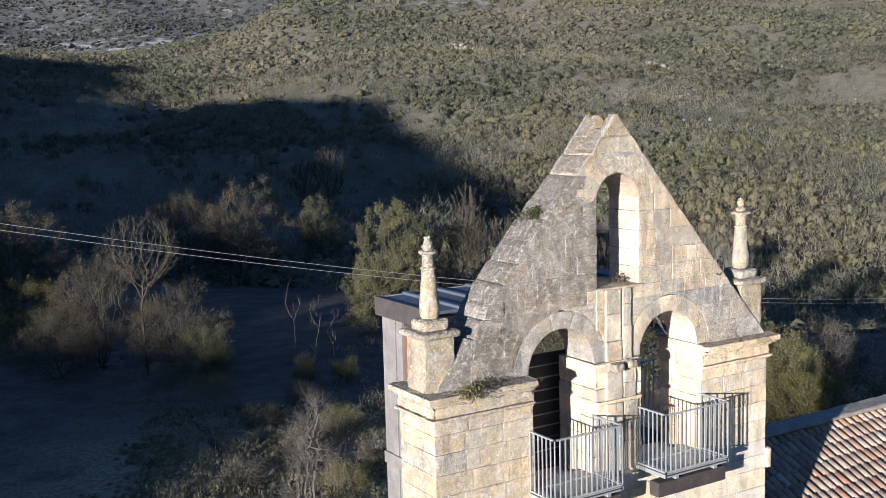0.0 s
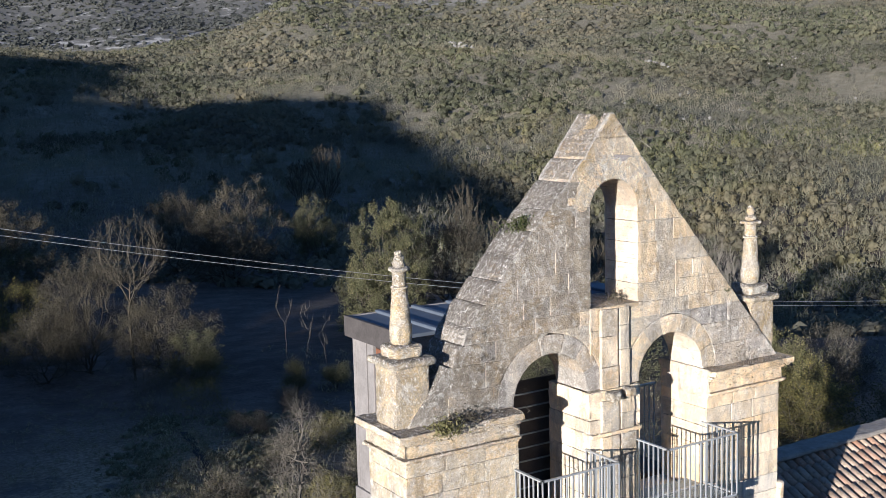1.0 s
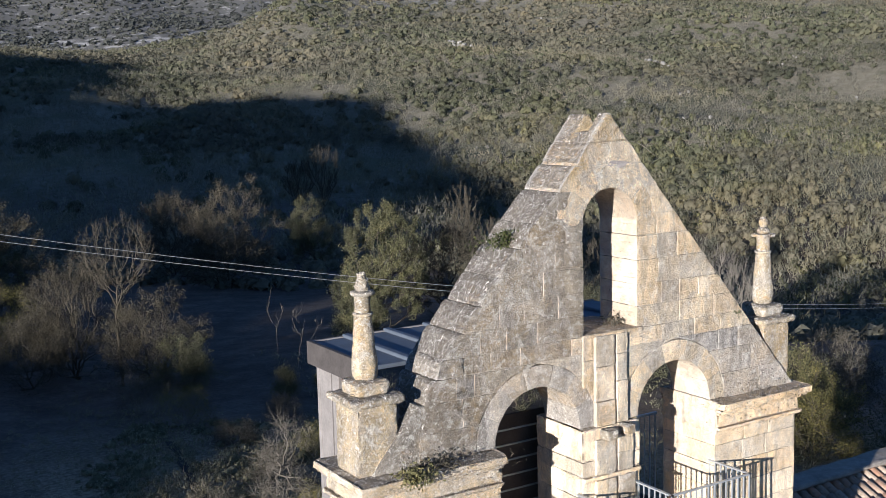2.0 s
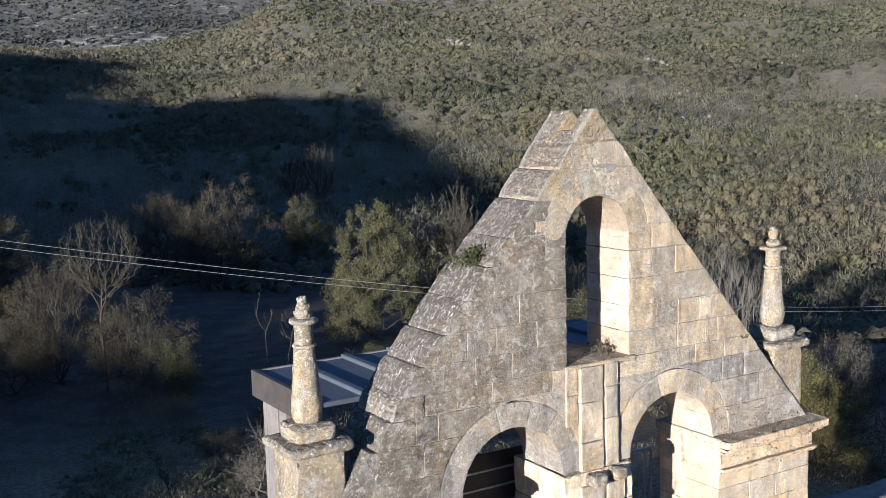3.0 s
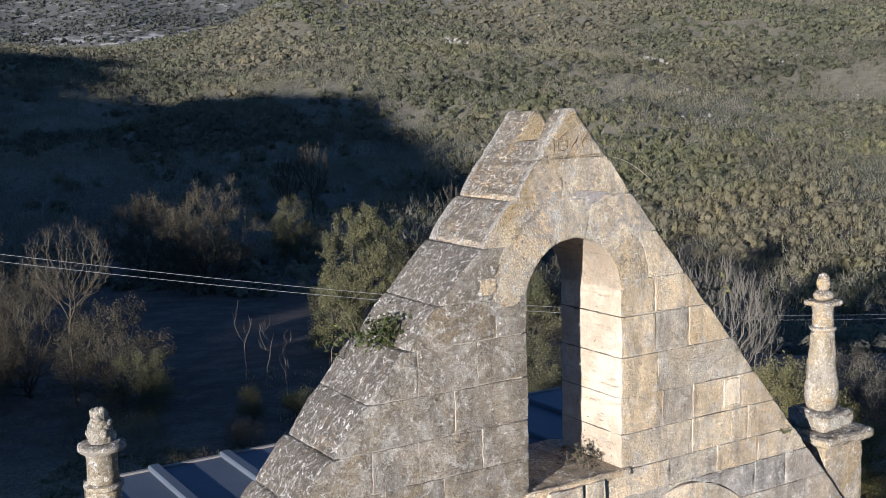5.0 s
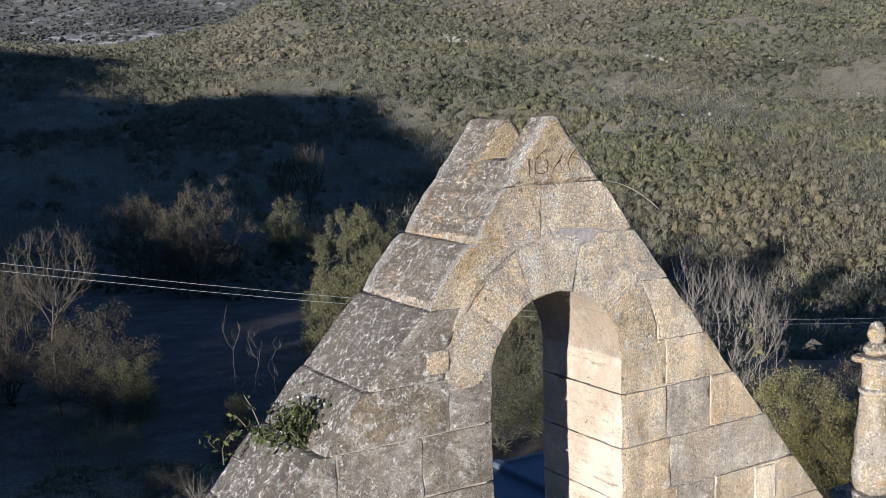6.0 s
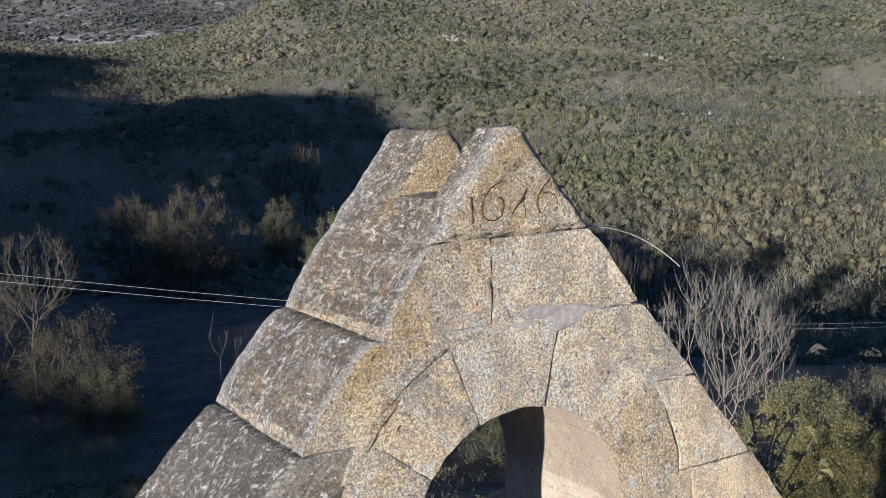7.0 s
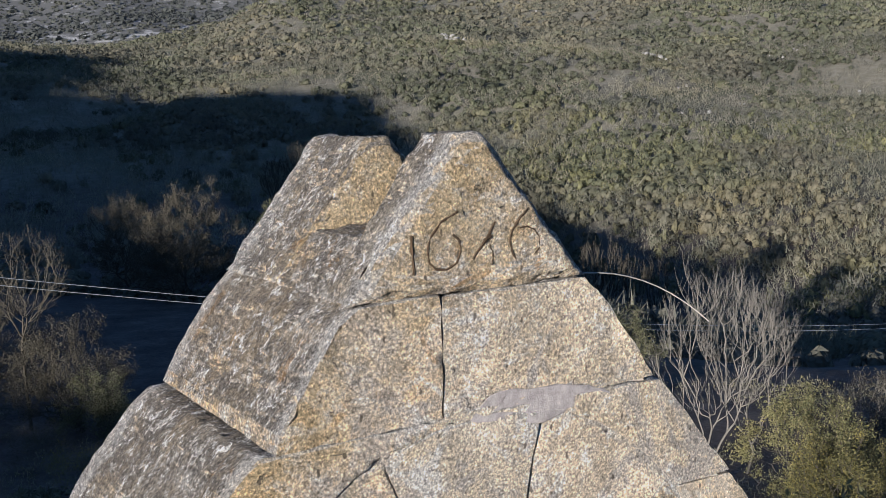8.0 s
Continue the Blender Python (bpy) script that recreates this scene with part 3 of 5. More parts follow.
bmesh.ops.recalc_face_normals(bm, faces=bm.faces)
rough(bm, 0.02, 0.013, 4.0, 11.0, 0.12)
apex_skin = BVHTree.FromBMesh(bm)
part("apex_stone", bm, STONE_TOP, gable, "notched apex stone with a worn carved date", True)

# the carved date, laid on as dark strips in place of the cuts' shade
GROOVE_SHADE = simple("groove_shade", (0.07, 0.045, 0.025), 1.0, vary=0.3, scale=30)


def groove(points, width=0.003):
    bm = bmesh.new()
    fine = [Vector(a).lerp(Vector(b), k / 3) for a, b in zip(points, points[1:]) for k in range(3)] + [Vector(points[-1])]
    on = []
    for p in fine:
        hit = apex_skin.ray_cast(Vector((p.x, -1, p.y)), Vector((0, 1, 0)))[0]
        on.append((p.x, hit.y + 0.0008 if hit else 0.0, p.y))
    for a, b in zip(on, on[1:]):
        bar(bm, a, b, width * random.uniform(0.7, 1.2), 5)
    part("carved_digit", bm, GROOVE_SHADE, gable, "worn carved numeral")


groove([(-0.073, 12.714), (-0.073, 12.673), (-0.073, 12.63)], 0.004)
groove([(0.039, 12.757), (-0.001, 12.738), (-0.027, 12.707), (-0.036, 12.676), (-0.032, 12.651), (-0.014, 12.635), (0.012, 12.633), (0.035, 12.644), (0.047, 12.668), (0.043, 12.696), (0.027, 12.708)])
groove([(0.139, 12.727), (0.12, 12.695), (0.079, 12.649)], 0.004)
groove([(0.13, 12.697), (0.11, 12.685)], 0.006)
groove([(0.125, 12.684), (0.133, 12.66), (0.131, 12.63)], 0.0022)
groove([(0.239, 12.759), (0.203, 12.731), (0.183, 12.704), (0.18, 12.679), (0.188, 12.65), (0.196, 12.638)])
groove([(0.203, 12.708), (0.224, 12.71), (0.248, 12.7), (0.264, 12.68), (0.26, 12.658), (0.247, 12.643)], 0.0022)

# smooth lilac-grey mortar smeared over the joint above the arch
rnd = random.Random(9)
smear = [(0.056, 12.283), (0.117, 12.272), (0.20, 12.258), (0.26, 12.248), (0.33, 12.262), (0.43, 12.274), (0.47, 12.288), (0.40, 12.315), (0.311, 12.335), (0.22, 12.332), (0.165, 12.345), (0.119, 12.335), (0.08, 12.305)]
vs, fs = prism([(x + rnd.uniform(-0.006, 0.006), z + rnd.uniform(-0.004, 0.004)) for x, z in smear], -0.004, 0.03, 0.004, 0.0)
piece("mortar_smear", weathered(vs, fs, 0.02, 0.005, "mortar_smear", simple("lilac_mortar", (0.40, 0.355, 0.325), 0.95, vary=0.5, scale=30, relief=0.02), 2.0, 0.3), gable, "smooth lilac-grey mortar repair")
# small square patch stone beside the upper arch
bm = rough(box(bmesh.new(), -0.715, -0.585, -0.004, 0.05, 11.685, 11.80, 0.006), 0.025, 0.004)
part("patch_stone", bm, STONE_TOP, gable)
bm = rough(box(bmesh.new(), 1.60, 1.78, -0.009, 0.05, 10.52, 10.74, 0.004), 0.06, 0.006)
part("patch_stone", bm, STONE_LOW, gable, "pale replacement stone")

# ---- lower wall: three piers, full wall below the openings ----
PIERS = [(-3.42, -1.675), (-0.405, 0.545), (1.825, 3.40)]
LOW = [7.15, 7.52, 7.84, 8.15, 8.43, 8.62]
low_core = []
for k, (a, b) in enumerate(PIERS):
    for z0, z1 in zip(LOW, LOW[1:]):
        random.seed(int(z0 * 100) + k * 7)
        lay("stone_block", gable, lambda z: a, lambda z: b, z0, z1, -0.1 if k != 1 else -0.035, 0.9, STONE_FLANK if k == 0 else STONE_LOW, 0.5, 1, 0.004, low_core, 0.06)
for z0, z1 in zip([0, 5.2, 5.6, 5.95, 6.3, 6.63, 6.88], [5.2, 5.6, 5.95, 6.3, 6.63, 6.88, 7.15]):
    random.seed(int(z0 * 100))
    lay("stone_block", gable, lambda z: -3.42, lambda z: 3.40, z0, z1, -0.1, 0.9, STONE_LOW, 0.6 if z0 else 7.0, 1, 0.004, low_core)
tagged(joined("mortar", low_core, MORTAR, gable), kind="stuff")
# cornice, broken at the openings
for k, (a, b) in enumerate(PIERS):
    outer_l, outer_r = (1.0 if k == 0 else 0.0), (1.0 if k == 2 else 0.0)
    bm = bmesh.new()
    for p, z0, z1 in ((0.035, 8.62, 8.645), (0.075, 8.645, 8.69), (0.03, 8.69, 8.86), (0.07, 8.86, 8.90), (0.12, 8.90, 8.94), (0.17, 8.94, 9.035)) if k != 1 else ((0.0, 8.62, 9.03),):
            box(bm, a - p * outer_l, b + p * outer_r, (-0.1 if k != 1 else -0.035) - p, 0.9 + p * 0.4, z0, z1, 0.006)
    part("cornice", rough(bm, 0.065, 0.02, k * 3.0, 7.0), STONE_FLANK if k == 0 else STONE_LOW, gable, "moulded stone cornice, mossy on top", True)
for x0, x1 in ((-1.705, -1.671), (1.821, 1.855)):
    bm = rough(box(bmesh.new(), x0, x1, -0.12, 0.9, 8.60, 9.045, 0.008), 0.06, 0.008, x0)
    part("jamb_stone", bm, STONE_LOW, gable, "", True)
# lower necking on the middle pier and the block at the wall's foot
bm = bmesh.new()
box(bm, -0.407, 0.547, -0.075, 0.7, 8.36, 8.42, 0.008)
part("impost", rough(bm, 0.07, 0.012, 2.0), STONE_LOW, gable, "", True)
bm = rough(box(bmesh.new(), 3.38, 3.50, -0.16, 0.5, 6.62, 6.98, 0.02), 0.08, 0.015)
part("corbel", bm, STONE_LOW, gable, "", True)
# pilaster strip between the arches, with a deep slot beside it
for x0, x1, y0, joints in ((-0.21, 0.122, -0.085, (7.22, 7.62, 8.0, 8.36)), (0.158, 0.44, -0.08, (7.22, 7.7, 8.05, 8.36)), (-0.20, 0.122, -0.075, (8.42, 8.88)), (-0.185, 0.122, -0.055, (9.04, 9.36, 9.80, 10.19)), (0.158, 0.34, -0.045, (9.04, 9.58, 9.93, 10.19)), (0.158, 0.40, -0.075, (8.42, 8.66, 8.90)), (-0.36, -0.20, -0.02, (9.55, 9.9, 10.19))):
    for z0, z1 in zip(joints, joints[1:]):
        random.seed(int(z0 * 50))
        vs, fs = prism([(x0, z0), (x1, z0), (x1, z1), (x0, z1)], y0 + random.uniform(-0.006, 0.006), 0.1, 0.006, 0.002)
        piece("pilaster_block", weathered(vs, fs, 0.05, 0.012, "pilaster_block", STONE_UP, z0), gable)
# sill of the upper opening
bm = rough(box(bmesh.new(), -0.36, 0.62, -0.02, 0.9, 10.16, 10.225, 0.012), 0.06, 0.016, 5.0)
part("sill", bm, STONE_UP, gable, "", True)
# wedge against the pedestal
vs, fs = prism([(-3.32, 9.03), (-2.62, 9.03), (-2.60, 9.72), (-2.72, 9.74)], 0.002, 0.2, 0.006, 0.001)
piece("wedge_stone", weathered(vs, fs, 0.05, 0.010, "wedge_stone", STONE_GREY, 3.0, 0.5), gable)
# bell beams hung across the arches are gone; two socket stones remain
bm = bmesh.new()
box(bm, -0.12, 0.06, -0.20, 0.0, 8.88, 9.02, 0.02)
part("corbel", rough(bm, 0.04, 0.02), STONE_PIN, gable, "", True)
bm = box(bmesh.new(), 0.20, 0.36, -0.19, 0.0, 8.90, 9.03, 0.02)
part("corbel", rough(bm, 0.04, 0.02, 8.0), STONE_PIN, gable, "", True)


# ---- pinnacles ----
def pinnacle(x, y, z, crocketed):
    top = empty("pinnacle", (x, y, z))
    tagged(top, "lichened stone pinnacle on a square capped pedestal", "pinnacle", "pinnacles on the cornice")
    ped = part("pedestal", rough(box(bmesh.new(), -0.26, 0.26, -0.26, 0.26, 0, 0.80, 0.022), 0.05, 0.014, x, 9.0, 0.5), STONE_PIN, top, "", True)
    part("pedestal_cap", rough(box(bmesh.new(), -0.335, 0.335, -0.335, 0.335, 0.79, 0.89, 0.025), 0.05, 0.02, x + 1), STONE_PIN, top, "", True)
    part("plinth", rough(box(bmesh.new(), -0.21, 0.21, -0.21, 0.21, 0.88, 1.05, 0.03), 0.05, 0.02, x + 2), STONE_PIN, top, "", True)
    bm = lathe(bmesh.new(), [(0.115, 1.04), (0.14, 1.09), (0.148, 1.17), (0.142, 1.28), (0.12, 1.50), (0.10, 1.74), (0.10, 1.76)], 0, 0)
    part("shaft", rough(bm, 0.035, 0.012, x + 3), STONE_PIN, top, "", True)
    part("collar", rough(lathe(bmesh.new(), [(0.10, 1.755), (0.118, 1.77), (0.118, 1.79), (0.10, 1.80)], 0, 0), 0.04, 0.004, x), STONE_PIN, top, "", True)
    part("neck", rough(lathe(bmesh.new(), [(0.097, 1.80), (0.088, 1.90), (0.092, 1.97), (0.11, 1.99)], 0, 0), 0.04, 0.008, x), STONE_PIN, top, "", True)
    bm = box(bmesh.new(), -0.125, 0.125, -0.125, 0.125, 1.985, 2.035, 0.012) if not crocketed else lathe(bmesh.new(), [(0.12, 1.985), (0.14, 2.0), (0.135, 2.03), (0.11, 2.04)], 0, 0)
    part("cap", rough(bm, 0.035, 0.008, x), STONE_PIN, top, "", True)
    bm = bmesh.new()
    knobs = []
    if crocketed:
        lathe(bm, [(0.07, 2.03), (0.075, 2.10), (0.06, 2.17), (0.03, 2.23), (0.012, 2.25)], 0, 0, 12)
        for i in range(11):
            a, h = i * 2.4, 2.06 + 0.016 * i
            r = 0.068 * (1 - i / 15)
            knobs.append(bmesh.new())
            bmesh.ops.create_icosphere(knobs[-1], subdivisions=2, radius=0.027, matrix=Matrix.Translation((r * math.cos(a), r * math.sin(a), h)) @ Matrix.Rotation(a, 4, "Z") @ Matrix.Rotation(0.5, 4, "Y") @ Matrix.Diagonal((0.75, 1, 1.5, 1)))
    else:
        lathe(bm, [(0.05, 2.03), (0.09, 2.06), (0.085, 2.10), (0.05, 2.13), (0.058, 2.16), (0.06, 2.20), (0.05, 2.245), (0.028, 2.275)], 0, 0, 12)
    finial = part("finial", rough(bm, 0.022, 0.016, x, 14.0), STONE_PIN, top, "crumbling carved finial", True)
    for i, k in enumerate(knobs):
        part("crocket", rough(k, 0.02, 0.012, i * 3.0, 16.0), STONE_PIN, finial, "", True)


pinnacle(-3.21, 0.30, 9.03, True)
pinnacle(3.155, 0.30, 9.13, False)


# ---- balconies ----
GRATE = simple("pale_grating", (0.34, 0.37, 0.37), 0.5, 0.4, vary=0.12, scale=8)


def balcony(x0, x1):
    top = empty("balcony", ((x0 + x1) / 2, 0, 7.22))
    tagged(top, "galvanised steel balcony with upright bars below an arch", "balcony", "balconies on the gable")
    w, f = (x1 - x0) / 2, -0.70
    bm = bmesh.new()
    for a, b in (((-w, 0), (-w, f)), ((-w, f), (w, f)), ((w, f), (w, 0))):
        bx = (min(a[0], b[0]) - 0.022, max(a[0], b[0]) + 0.022, min(a[1], b[1]) - 0.022, max(a[1], b[1]) + 0.022)
        box(bm, *bx, 0.985, 1.005, 0.003)
    part("handrail", bm, STEEL, top)
    bm = bmesh.new()
    for a, b in (((-w, 0), (-w, f)), ((-w, f), (w, f)), ((w, f), (w, 0))):
        box(bm, min(a[0], b[0]) - 0.016, max(a[0], b[0]) + 0.016, min(a[1], b[1]) - 0.016, max(a[1], b[1]) + 0.016, 0.05, 0.075, 0.002)
    part("bottom_rail", bm, STEEL, top)
    proto = None
    spots = [(-w + 2 * w * i / 13, f) for i in range(14)] + [(s * w, f * i / 7) for s in (-1, 1) for i in range(7)]
    for x, y in spots:
        if proto is None:
            bm = box(bmesh.new(), -0.008, 0.008, -0.008, 0.008, 0.06, 0.99)
            proto = part("baluster", bm, STEEL, top)
            proto.location = (x, y, 0)
        else:
            piece("baluster", proto.data, top, "", Matrix.Translation((x, y, 0)))
    bm = bmesh.new()
    box(bm, -w, w, f, f + 0.05, -0.03, 0.03)
    box(bm, -w, w, -0.02, 0.03, -0.03, 0.03)
    for s in (-1, 1):
        box(bm, s * w - 0.025, s * w + 0.025, f, 0.0, -0.03, 0.03)
    part("floor_frame", bm, STEEL, top)
    bm = bmesh.new()
    for i in range(26):
        box(bm, -w + 2 * w * i / 26, -w + 2 * w * i / 26 + 0.03, f, 0.35, 0.0, 0.018)
    for i in range(16):
        y = f + 1.05 * i / 16
        box(bm, -w, w, y, y + 0.03, -0.002, 0.015)
    part("grating", bm, GRATE, top, "pale pierced metal grating")
    for s in (-0.62, 0.62):
        part("bracket", box(bmesh.new(), s * w - 0.04, s * w + 0.04, f + 0.02, f + 0.10, -0.09, -0.03, 0.004), GRATE, top)
    part("beam", rough(box(bmesh.new(), -w - 0.14, w - 0.02, f + 0.02, f + 0.24, -0.33, -0.09, 0.01), 0.12, 0.008), DARKWOOD, top, "dark weathered timber beam")
    part("beam", rough(box(bmesh.new(), w - 0.16, w + 0.0, f + 0.2, -0.1, -0.30, -0.09, 0.01), 0.12, 0.008), DARKWOOD, top, "dark weathered timber beam")


balcony(-1.74, -0.44)
balcony(0.46, 1.83)

# ---- roofed timber landing behind the gable ----
FASCIA = simple("dark_fascia", (0.075, 0.067, 0.063), 0.8, vary=0.3, scale=4, relief=0.004)
hut = empty("timber_landing", (-0.4, 1.9, 0))
tagged(hut, "grey plank stair landing with a zinc sheet roof", "stair landing")


def hut_part(name, x0, x1, y0, y1, z0, z1, mat, bevel=0.006, label=""):
    ob = part(name, box(bmesh.new(), x0 + 0.4, x1 + 0.4, y0 - 1.9, y1 - 1.9, z0, z1, bevel), mat, hut, label)
    return ob


hut_part("roof", -2.74, 2.15, 1.08, 2.80, 9.93, 9.985, ROOFMETAL, 0.008, "blue-grey zinc sheet roof")
for x in (-2.18, -1.55, -0.92, -0.3, 0.33, 0.95, 1.6):
    hut_part("roof_batten", x - 0.05, x + 0.05, 1.06, 2.82, 9.975, 10.03, ROOFMETAL, 0.012)
hut_part("fascia", -2.76, -2.70, 1.06, 2.82, 9.70, 10.01, FASCIA, 0.006, "dark grey weathered fascia board")
hut_part("fascia", -2.70, 2.15, 2.78, 2.83, 9.75, 10.0, PLANK)
for i in range(3):
    y = 2.17 + i * 0.205
    hut_part("wall_plank", -2.63 - 0.012 * (i % 2), -2.57, y, y + 0.185, 3.0, 9.70, PLANK, 0.005)
hut_part("backing", -2.58, -2.55, 1.1, 2.75, 3.0, 9.7, DARKWOOD, 0.0)
hut_part("panel", -2.60, -2.565, 1.98, 2.14, 3.0, 9.60, REDWOOD, 0.004, "russet board panel")
hut_part("post", -2.64, -2.52, 2.72, 2.80, 0.0, 9.72, PLANK)
hut_part("post", 2.0, 2.1, 2.68, 2.78, 0.0, 9.93, PLANK)
hut_part("rail", -2.68, -2.60, 1.1, 2.8, 7.15, 7.35, PLANK)
for i in range(14):
    z = 9.02 - i * 0.207
    hut_part("wall_board", -2.5, 0.35, 1.15, 1.18, z - 0.19, z, DARKWOOD, 0.003)
    # pale strips in the gaps stand in for light between the boards
    hut_part("light_strip", -2.4, 0.1, 1.135, 1.15, z - 0.209, z - 0.187, GRATE, 0.0, "thin pale strip painted as light between boards")
hut_part("floor", -2.6, 2.1, 0.95, 2.78, 7.10, 7.20, DARKWOOD)
# railing at the far side of the passage
back = empty("railing", (1.4, 1.6, 7.2))
tagged(back, "dark steel railing behind the open arch", "railing")
part("handrail", box(bmesh.new(), -0.7, 0.95, -0.02, 0.02, 1.20, 1.23), STEEL, back)
proto = None
for i in range(16):
    x = -0.68 + i * 0.107
    if proto is None:
        proto = part("baluster", box(bmesh.new(), -0.008, 0.008, -0.008, 0.008, 0.0, 1.2), STEEL, back)
        proto.location = (x, 0, 0)
    else:
        piece("baluster", proto.data, back, "", Matrix.Translation((x, 0, 0)))

# ---- church roof beside the gable ----
def tile_material():
    m, n, l, b = nodes_of("clay_tile", 0.9)
    pos = n.new("ShaderNodeNewGeometry").outputs["Position"]
    rnd = n.new("ShaderNodeObjectInfo").outputs["Random"]
    c = ramp(n, l, rnd, [(0.0, (0.26, 0.19, 0.14)), (0.3, (0.36, 0.265, 0.19)), (0.6, (0.44, 0.34, 0.25)), (0.88, (0.34, 0.18, 0.11)), (1.0, (0.52, 0.44, 0.35))])
    c = mix(n, l, calc(n, l, "MULTIPLY", mask(n, l, noise_tex(n, l, 12, 4, 0.7, pos), 0.5, 0.66), 0.7), c, (0.16, 0.14, 0.11))
    c = mix(n, l, calc(n, l, "MULTIPLY", mask(n, l, noise_tex(n, l, 30, 3, 0.7, pos), 0.6, 0.68), 0.5), c, (0.55, 0.52, 0.44))
    l.new(c, b.inputs["Base Color"])
    bump(n, l, b, noise_tex(n, l, 60, 3, 0.7, pos), 0.5, 0.006)
    return m


TILE = tile_material()
church = empty("church_roof", (8, 2, 0))
tagged(church, "low church roof of weathered clay barrel tiles", "roof")
PITCH = radians(21)
RX, RY, RZ = 3.42, 3.45, 5.60
# local x along the ridge, local y down the slope, z out of the roof
vs, fs = [], []
for j, (y, s) in enumerate(((0.0, 1.0), (0.46, 0.86))):
    for a in np.linspace(0, math.pi, 7):
        vs.append((0.095 * s * math.cos(a), y, 0.085 * s * math.sin(a) + 0.018 * (1 - j)))
for j, (y, s) in enumerate(((0.0, 1.0), (0.46, 0.86))):
    for a in np.linspace(0, math.pi, 7):
        vs.append((0.08 * s * math.cos(a), y, 0.07 * s * math.sin(a) + 0.018 * (1 - j)))
for i in range(6):
    fs += [(i, i + 1, i + 8, i + 7), (14 + i, 21 + i, 22 + i, 15 + i), (i, 14 + i, 15 + i, i + 1), (7 + i, 8 + i, 22 + i, 21 + i)]
tile_mesh = mesh_of("roof_tile", [(x, -y, z) for x, y, z in vs], fs, TILE, True)
random.seed(11)
ROOF = Matrix.Translation((RX - 8, RY - 2, RZ)) @ Matrix.Rotation(PITCH, 4, "X")
rest_v, rest_f = [], []
for i in range(52):
    for j in range(13):
        x, y = 0.14 + i * 0.235 + random.uniform(-0.012, 0.012), -0.35 - j * 0.40 + random.uniform(-0.02, 0.02)
        m = ROOF @ Matrix.Translation((x, y + 0.23, 0.05)) @ Matrix.Rotation(random.uniform(-0.05, 0.05), 4, "Z") @ Matrix.Rotation(0.03, 4, "X")
        if i < 30 and j < 10:
            piece("roof_tile", tile_mesh, church, "", m)
        else:
            k = len(rest_v)
            rest_v += [tuple(m @ v.co) for v in tile_mesh.vertices]
            rest_f += [tuple(k + q for q in p.vertices) for p in tile_mesh.polygons]
tagged(piece("far_tiles", mesh_of("far_tiles", rest_v, rest_f, TILE, True), church), kind="stuff")
deck = part("roof_deck", box(bmesh.new(), 0.0, 13.5, -5.6, 0.05, -0.06, 0.015), simple("tile_bed", (0.20, 0.14, 0.10), 0.95, vary=0.4, scale=9), church)
deck.matrix_basis = ROOF
bm = bmesh.new()
box(bm, 0.0, 13.5, -0.30, 0.28, 0.0, 0.10, 0.03)
cap = part("ridge_coping", rough(bm, 0.16, 0.03, 2.0, 3.0), simple("grey_render", (0.30, 0.27, 0.23), 0.95, vary=0.35, scale=5, relief=0.02), church, "grey mortared ridge coping", True)
cap.matrix_basis = Matrix.Translation((RX - 8, RY - 2, RZ + 0.02))
walls = part("wall", box(bmesh.new(), 0.0, 13.5, -4.9, 0.2, -RZ - 2, -1.95), STONE_LOW, church)
walls.matrix_basis = Matrix.Translation((RX - 8, RY - 2, RZ))
walls2 = part("wall", box(bmesh.new(), 0.0, 13.5, -0.1, 0.2, -RZ - 2, 0.0), STONE_LOW, church)
walls2.matrix_basis = Matrix.Translation((RX - 8, RY - 2, RZ))


# ---- plants ----
def foliage(name, dark, light, extra, scale=0.3, wide=None):
    """Leaves that differ one by one; woods also differ crown by crown, and fade to another colour over wide patches."""
    m, n, l, b = nodes_of(name, 0.85)
    geo = n.new("ShaderNodeNewGeometry")
    c = ramp(n, l, geo.outputs["Random Per Island"], [(0.0, dark), (0.55, light), (1.0, extra)])
    if wide:
        each = noise_tex(n, l, 0.23, 2, 0.5, geo.outputs["Position"])
        c = mix(n, l, mask(n, l, noise_tex(n, l, 0.011, 4, 0.6, geo.outputs["Position"]), 0.44, 0.58), c, wide)
        c = mix(n, l, 1.0, c, ramp(n, l, each, [(0.3, (0.72, 0.74, 0.75)), (0.5, (0.98, 0.98, 0.98)), (0.7, (1.16, 1.12, 1.04))]), "MULTIPLY")
    big = noise_tex(n, l, scale, 3, 0.6, geo.outputs["Position"])
    c = mix(n, l, 1.0, c, ramp(n, l, big, [(0.3, (0.6, 0.62, 0.66)), (0.55, (1.0, 1.0, 1.0)), (0.7, (1.15, 1.1, 0.97))]), "MULTIPLY")
    l.new(c, b.inputs["Base Color"])
    glow = n.new("ShaderNodeBsdfTranslucent")
    l.new(c, glow.inputs["Color"])
    both = n.new("ShaderNodeMixShader")
    both.inputs[0].default_value = 0.42
    l.new(b.outputs[0], both.inputs[1])
    l.new(glow.outputs[0], both.inputs[2])
    l.new(both.outputs[0], n["Material Output"].inputs["Surface"])
    return m


LEAF_OAK = foliage("oak_leaves", (0.07, 0.075, 0.035), (0.12, 0.12, 0.055), (0.17, 0.16, 0.075))
LEAF_YELLOW = foliage("autumn_leaves", (0.12, 0.122, 0.062), (0.185, 0.18, 0.092), (0.26, 0.245, 0.13))
LEAF_SLOPE = foliage("slope_leaves", (0.15, 0.145, 0.085), (0.25, 0.24, 0.145), (0.37, 0.35, 0.23))
LEAF_OLIVE = foliage("olive_leaves", (0.095, 0.097, 0.052), (0.145, 0.143, 0.077), (0.20, 0.19, 0.105))
